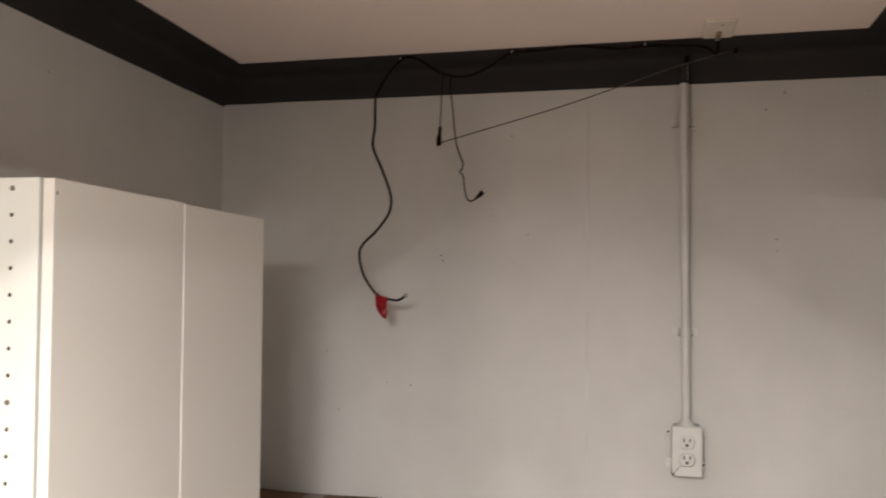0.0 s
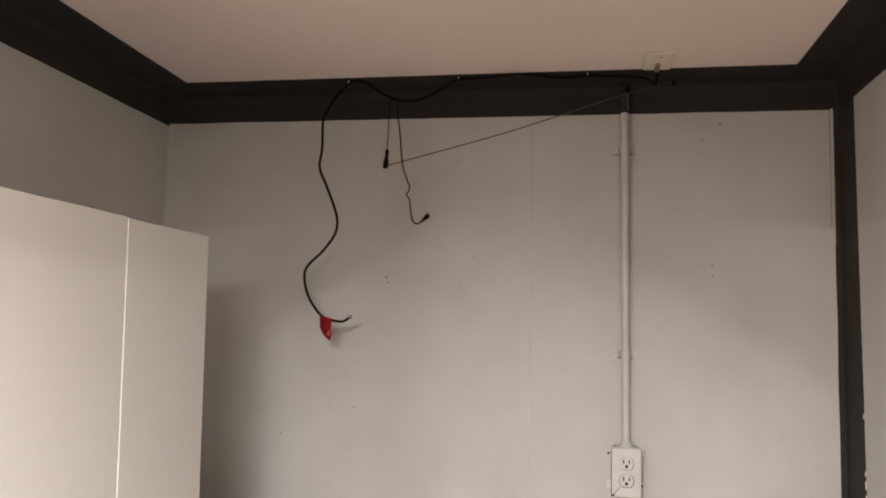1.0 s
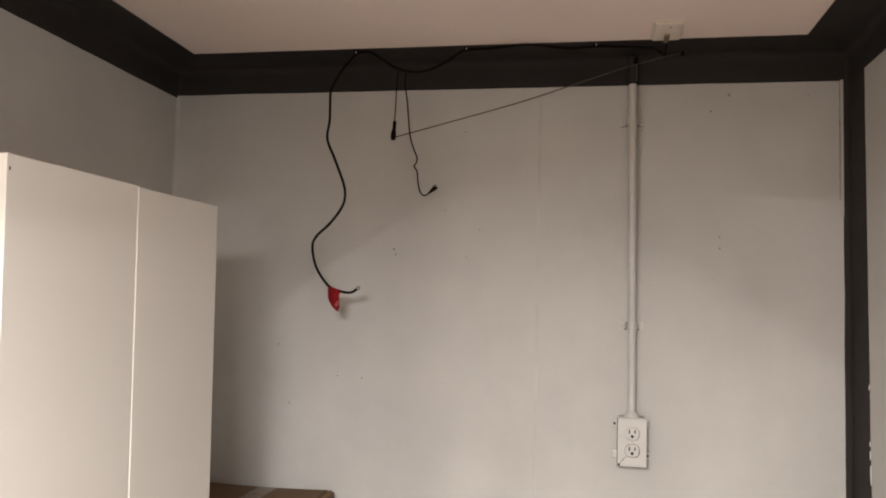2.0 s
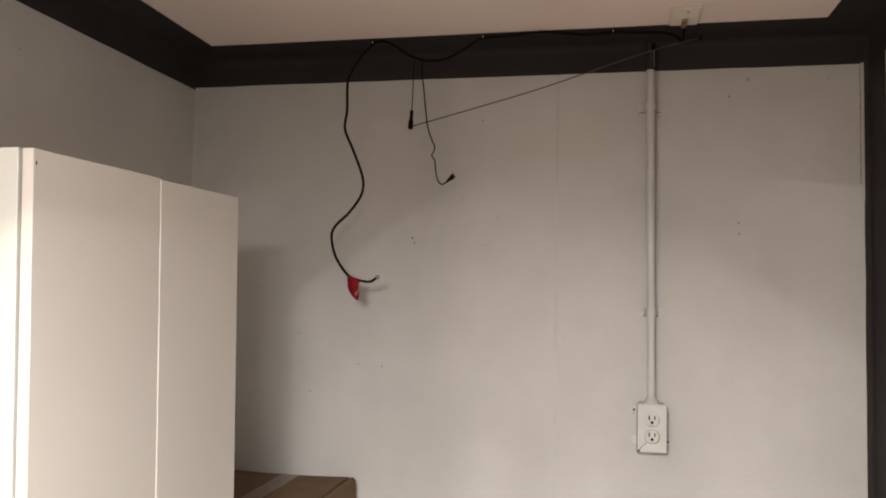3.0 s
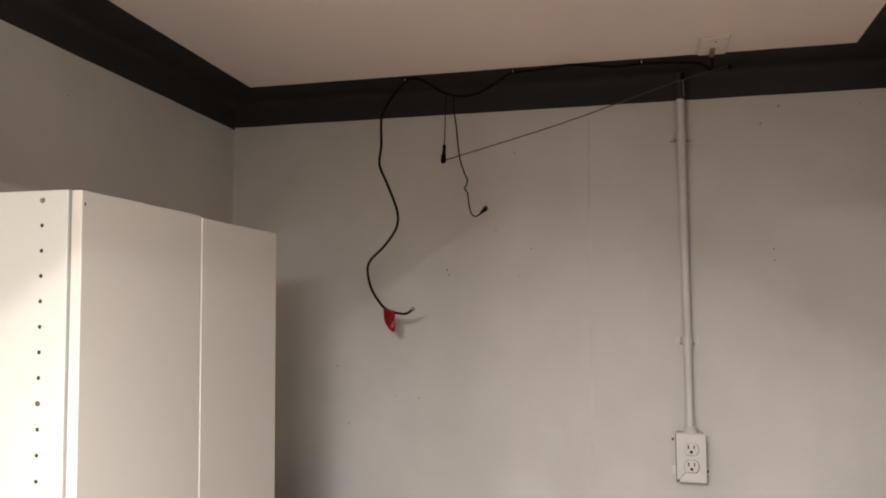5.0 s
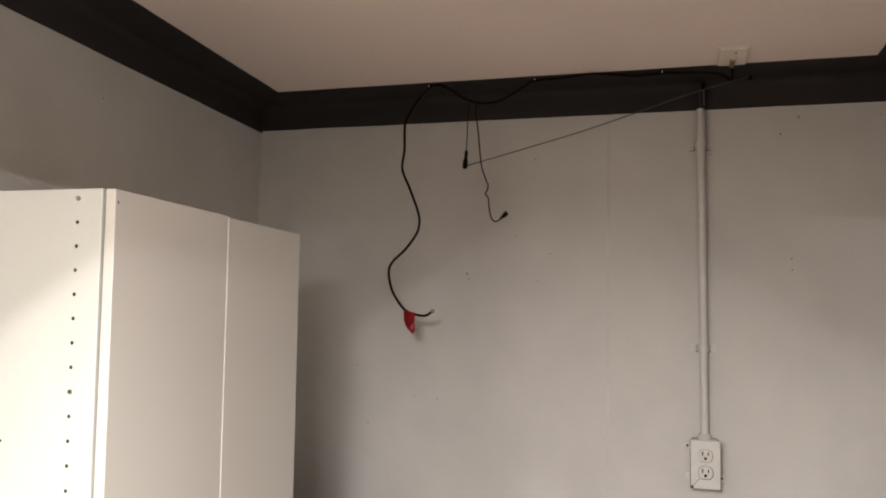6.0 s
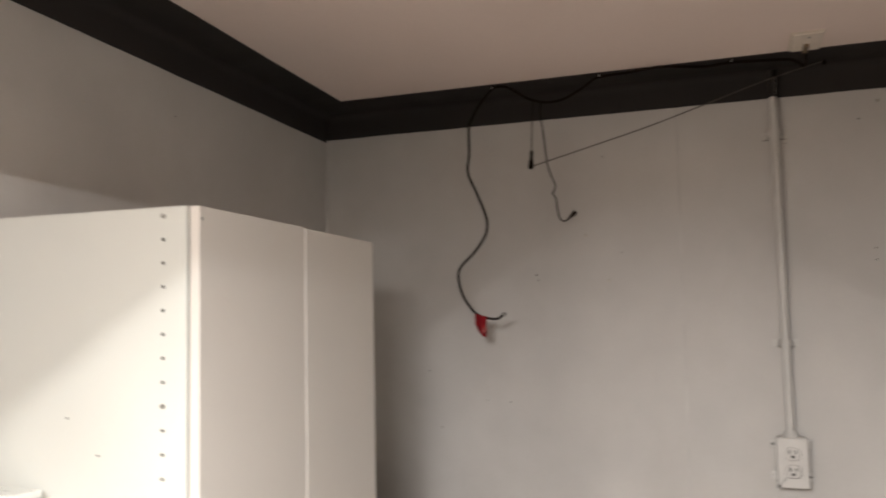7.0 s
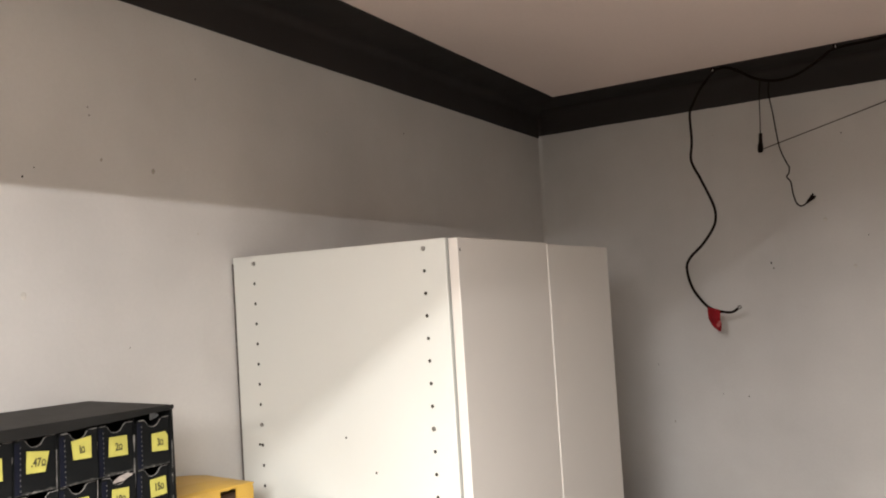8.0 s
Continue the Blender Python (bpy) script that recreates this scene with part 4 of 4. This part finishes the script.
for r in range(ROWS):
    for c in range(COLS):
        q = random.Random(100 * r + c)
        y = OY - 0.003 - (c + 0.5) * DW
        z = OT - 0.0125 - (r + 1) * DH + 0.0008
        out = q.uniform(-0.0015, 0.0035)
        tilt = q.uniform(-1.2, 1.2)
        base = new("drawer")
        base.parent = organizer
        base.matrix_basis = Matrix.Translation((OX - 0.0015 + out, y + q.uniform(-0.0005, 0.0005), z)) @ pose(0, 0, 0, tilt, 0, q.uniform(-1.5, 1.5))
        for name, me in (("front", front_mesh), ("tray", tray_mesh), ("worn_edge", scuff_meshes[(r * 5 + c * 3) % 6]), ("worn_base", base_meshes[(r * 2 + c * 3) % 5]), ("rubbed_lip", lip_meshes[(r + c * 3) % 4])):
            o = new(name, me)
            o.parent = base
        o = new("fold", fold_mesh)
        o.parent, o.location = base, (0, -FW / 2 + 0.0042, 0.001)
        o = new("stitching", stitch_mesh)
        o.parent, o.location = base, (0, -FW / 2 + 0.0062, 0.001)
        lab = new("label", label_mesh(c if r == 0 else q.randint(1, 90), 0.0235, 0.0225))
        lab.parent = base
        lab.matrix_basis = Matrix.Translation((0, (0.0085 if c == 0 else 0.0025) + q.uniform(-0.001, 0.001), 0.0285 if (r == 0 and c == 0) else (0.0345 if c == 0 else (0.0375 if (r == 0 and c == 2) else 0.0318)))) @ pose(0, 0, 0, q.uniform(-4, 6), 0, 0)
        w = new("writing", writing(TEXTS[(r, c)], 0.0125) if (r, c) in TEXTS else bars(10 * r + c))
        w.parent = base
        w.matrix_basis = lab.matrix_basis @ Matrix.Translation((0.0016, 0, 0)) @ pose(0, 0, 0, 90, 0, 90) @ Matrix.Diagonal((0.72, 1.0, 1.0, 1.0))

# rubbed front edges of the dividers and shell, and a torn paper patch over one drawer
def rubbed(y, z0, z1, seed, wide=0.0011):
    b = bmesh.new()
    steps = 40
    prev = None
    for k in range(steps + 1):
        z = z0 + (z1 - z0) * k / steps
        a = noise.noise((z * 60, seed * 5.1, 2.0))
        w = max(0.0001, wide * (0.5 + 1.3 * a))
        cur = [b.verts.new((0, y - w, z)), b.verts.new((0, y + w, z))]
        if prev and a > -0.12:
            b.faces.new((prev[0], prev[1], cur[1], cur[0]))
        prev = cur
    return b


# the top sheet's front edge sags down over the drawers
bm = bmesh.new()
rows = []
for k in range(41):
    u = k / 40
    y = OY + 0.0015 + (back_y - OY - 0.0015) * u
    drop = 0.0052 + 0.0072 * min(1, u / 0.45) ** 0.8 + 0.0007 * noise.noise((u * 14, 4.0, 0))
    front = OX + 0.0036 + 0.0006 * noise.noise((u * 9, 1.0, 0))
    rows.append([bm.verts.new(p) for p in ((OX + 0.0022, y, OT - 0.0002), (front, y, OT - 0.0018), (front, y, OT - drop), (OX + 0.0022, y, OT - drop))])
for r0, r1 in zip(rows, rows[1:]):
    for i in range(4):
        bm.faces.new((r0[i], r0[(i + 1) % 4], r1[(i + 1) % 4], r1[i]))
bm.faces.new(rows[0])
bm.faces.new(rows[-1][::-1])
part("top_edge", bm, SOFT_EDGE, organizer, "sagging rounded front edge of the top sheet")
for c in range(COLS + 1):
    y = OY - 0.003 - c * DW if 0 < c < COLS else (OY - 0.0005 if c == 0 else back_y + 0.002)
    o = part("rubbed_edge", rubbed(y, OT - 0.30, OT - 0.030, c + 1.0, 0.0013 if c == 1 else 0.0008), SCUFF, organizer)
    o.location.x = OX - 0.0025 if 0 < c < COLS else OX + 0.0016
torn = bmesh.new()
ring = [(0.0005 * math.sin(k * 2.0), 0.0135 * math.cos(6.283 * k / 13) * (1 + 0.55 * noise.noise((k * 1.7, 0, 0))), 0.0034 * math.sin(6.283 * k / 13) * (1 + 0.7 * noise.noise((0, k * 1.3, 0)))) for k in range(13)]
torn.faces.new([torn.verts.new(p) for p in ring])
bmesh.ops.extrude_face_region(torn, geom=torn.faces[:])
part("torn_paper", torn, material("torn_white_paper", (0.46, 0.41, 0.37), 0.9, mottle=0.15, scale=150), organizer, "torn pale paper patch").matrix_basis = Matrix.Translation((OX + 0.0035, OY - 0.003 - 1.42 * DW, OT - 0.0125 - DH - 0.0035)) @ pose(0, 0, 0, 12, 0, 0)
part("rub_mark", rubbed(0, -0.010, 0.010, 9.0, 0.004), material("grey_rub", (0.045, 0.045, 0.045), 0.8, mottle=0.3, scale=120), organizer).matrix_basis = Matrix.Translation((OX + 0.0006, OY - 0.022, OT - 0.0105)) @ pose(0, 0, 0, 90, 0, 0)

# ---------------------------------------------------------------- yellow box and pale box beside the cabinet
ybox = thing("yellow_box", (0, 0, BENCH), "yellow parts box with a bowed lid and dark hand cut-out", "plastic box")
YH = 1.404 - BENCH
YA, YB, YF, WALL = -1.430, -1.248, 0.106, 0.003
CUT_Y, CUT_Z = (-1.311, -1.280), YH - 0.075
# front sheet with a ragged hand cut-out near its top edge
cut = [(CUT_Y[0], CUT_Z)] + [(CUT_Y[0] + (CUT_Y[1] - CUT_Y[0]) * k / 6, YH - 0.0055 + 0.0030 * noise.noise((k * 1.9, 2.0, 0))) for k in range(7)] + [(CUT_Y[1], CUT_Z)]
bm = bmesh.new()
outer = [(YA, 0.0), (YA, YH - 0.004), (YA + 0.004, YH), (YB - 0.006, YH - 0.003), (YB, YH - 0.009), (YB, 0.0)]
for x in (YF - WALL, YF):
    o = [bm.verts.new((x, y, z)) for y, z in outer]
    c = [bm.verts.new((x, y, z)) for y, z in cut]
    # sheet left of, right of, under and over the cut-out
    bm.faces.new((o[0], o[1], o[2], c[1], c[0]))
    bm.faces.new((o[0], c[0], c[-1], o[5]))
    bm.faces.new((o[5], c[-1], c[-2], o[3], o[4]))
    bm.faces.new([o[2]] + [o[3]] + c[1:-1][::-1])
part("front", bm, YBOX, ybox)
part("side", block(0.006, YF - WALL - 0.0002, YA, YA + WALL, 0.0, YH - 0.004, 0.0008), YBOX, ybox)
part("side", block(0.006, YF - WALL - 0.0002, YB - WALL, YB, 0.0, YH - 0.009, 0.0008), YBOX, ybox)
part("back", block(0.006, 0.009, YA + WALL + 0.0002, YB - WALL - 0.0002, 0.0, YH - 0.004, 0.0008), YBOX, ybox)
# lid, bowed up and higher at its wall side
bm = bmesh.new()
lid_rows = []
for i in range(11):
    y = YA + (YB - YA) * i / 10
    crown = 0.006 * math.sin(math.pi * i / 10) - 0.006 * (i / 10) ** 3
    lid_rows.append([[bm.verts.new((x, y, YH - 0.0005 + k + crown * f + h)) for x, f, h in ((0.006, 1.0, 0.003), (0.070, 0.9, 0.001), (0.100, 0.5, -0.002), (YF + 0.001, 0.2, -0.004))] for k in (0.0, 0.0025)])
for r0, r1 in zip(lid_rows, lid_rows[1:]):
    for j in range(3):
        bm.faces.new((r0[1][j], r0[1][j + 1], r1[1][j + 1], r1[1][j]))
        bm.faces.new((r0[0][j], r1[0][j], r1[0][j + 1], r0[0][j + 1]))
    bm.faces.new((r0[0][3], r1[0][3], r1[1][3], r0[1][3]))
    bm.faces.new((r0[0][0], r0[1][0], r1[1][0], r1[0][0]))
for r0 in (lid_rows[0], lid_rows[-1]):
    for j in range(3):
        bm.faces.new((r0[0][j], r0[0][j + 1], r0[1][j + 1], r0[1][j]))
part("lid", bm, YBOX, ybox, "bowed yellow lid", smooth=False)
part("inside", block(0.010, 0.085, YA + 0.010, YB - 0.010, 0.004, YH - 0.016), CARD_DARK, ybox, "dark brown contents behind the cut-out")
pale = thing("pale_box", (0, 0, BENCH), "pale grey plastic tub on the bench", "plastic tub")
part("body", block(0.132, 0.196, -1.236, -1.190, 0.0, 1.354 - BENCH, 0.006, 3), PALE, pale)
part("lid", block(0.128, 0.200, -1.240, -1.186, 1.3545 - BENCH, 1.366 - BENCH, 0.003, 2), PALE, pale)

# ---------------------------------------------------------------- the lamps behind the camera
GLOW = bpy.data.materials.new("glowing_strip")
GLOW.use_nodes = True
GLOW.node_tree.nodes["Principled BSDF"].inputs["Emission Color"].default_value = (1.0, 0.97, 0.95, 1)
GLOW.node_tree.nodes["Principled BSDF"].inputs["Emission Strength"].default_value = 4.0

MILKY = bpy.data.materials.new("milky_plastic")
MILKY.use_nodes = True
nodes_, links_ = MILKY.node_tree.nodes, MILKY.node_tree.links
passing, matt, both = nodes_.new("ShaderNodeBsdfTranslucent"), nodes_.new("ShaderNodeBsdfDiffuse"), nodes_.new("ShaderNodeMixShader")
passing.inputs[0].default_value, matt.inputs[0].default_value, both.inputs[0].default_value = (0.96, 0.80, 0.62, 1), (0.8, 0.78, 0.74, 1), 0.08
links_.new(passing.outputs[0], both.inputs[1])
links_.new(matt.outputs[0], both.inputs[2])
links_.new(both.outputs[0], nodes_["Material Output"].inputs["Surface"])

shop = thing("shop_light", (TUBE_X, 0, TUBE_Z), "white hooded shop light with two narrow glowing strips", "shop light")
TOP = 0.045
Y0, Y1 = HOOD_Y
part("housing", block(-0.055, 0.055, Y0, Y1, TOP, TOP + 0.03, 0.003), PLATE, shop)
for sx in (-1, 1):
    # sloping wing of milky plastic sheet, added to pass warm light to the upper walls
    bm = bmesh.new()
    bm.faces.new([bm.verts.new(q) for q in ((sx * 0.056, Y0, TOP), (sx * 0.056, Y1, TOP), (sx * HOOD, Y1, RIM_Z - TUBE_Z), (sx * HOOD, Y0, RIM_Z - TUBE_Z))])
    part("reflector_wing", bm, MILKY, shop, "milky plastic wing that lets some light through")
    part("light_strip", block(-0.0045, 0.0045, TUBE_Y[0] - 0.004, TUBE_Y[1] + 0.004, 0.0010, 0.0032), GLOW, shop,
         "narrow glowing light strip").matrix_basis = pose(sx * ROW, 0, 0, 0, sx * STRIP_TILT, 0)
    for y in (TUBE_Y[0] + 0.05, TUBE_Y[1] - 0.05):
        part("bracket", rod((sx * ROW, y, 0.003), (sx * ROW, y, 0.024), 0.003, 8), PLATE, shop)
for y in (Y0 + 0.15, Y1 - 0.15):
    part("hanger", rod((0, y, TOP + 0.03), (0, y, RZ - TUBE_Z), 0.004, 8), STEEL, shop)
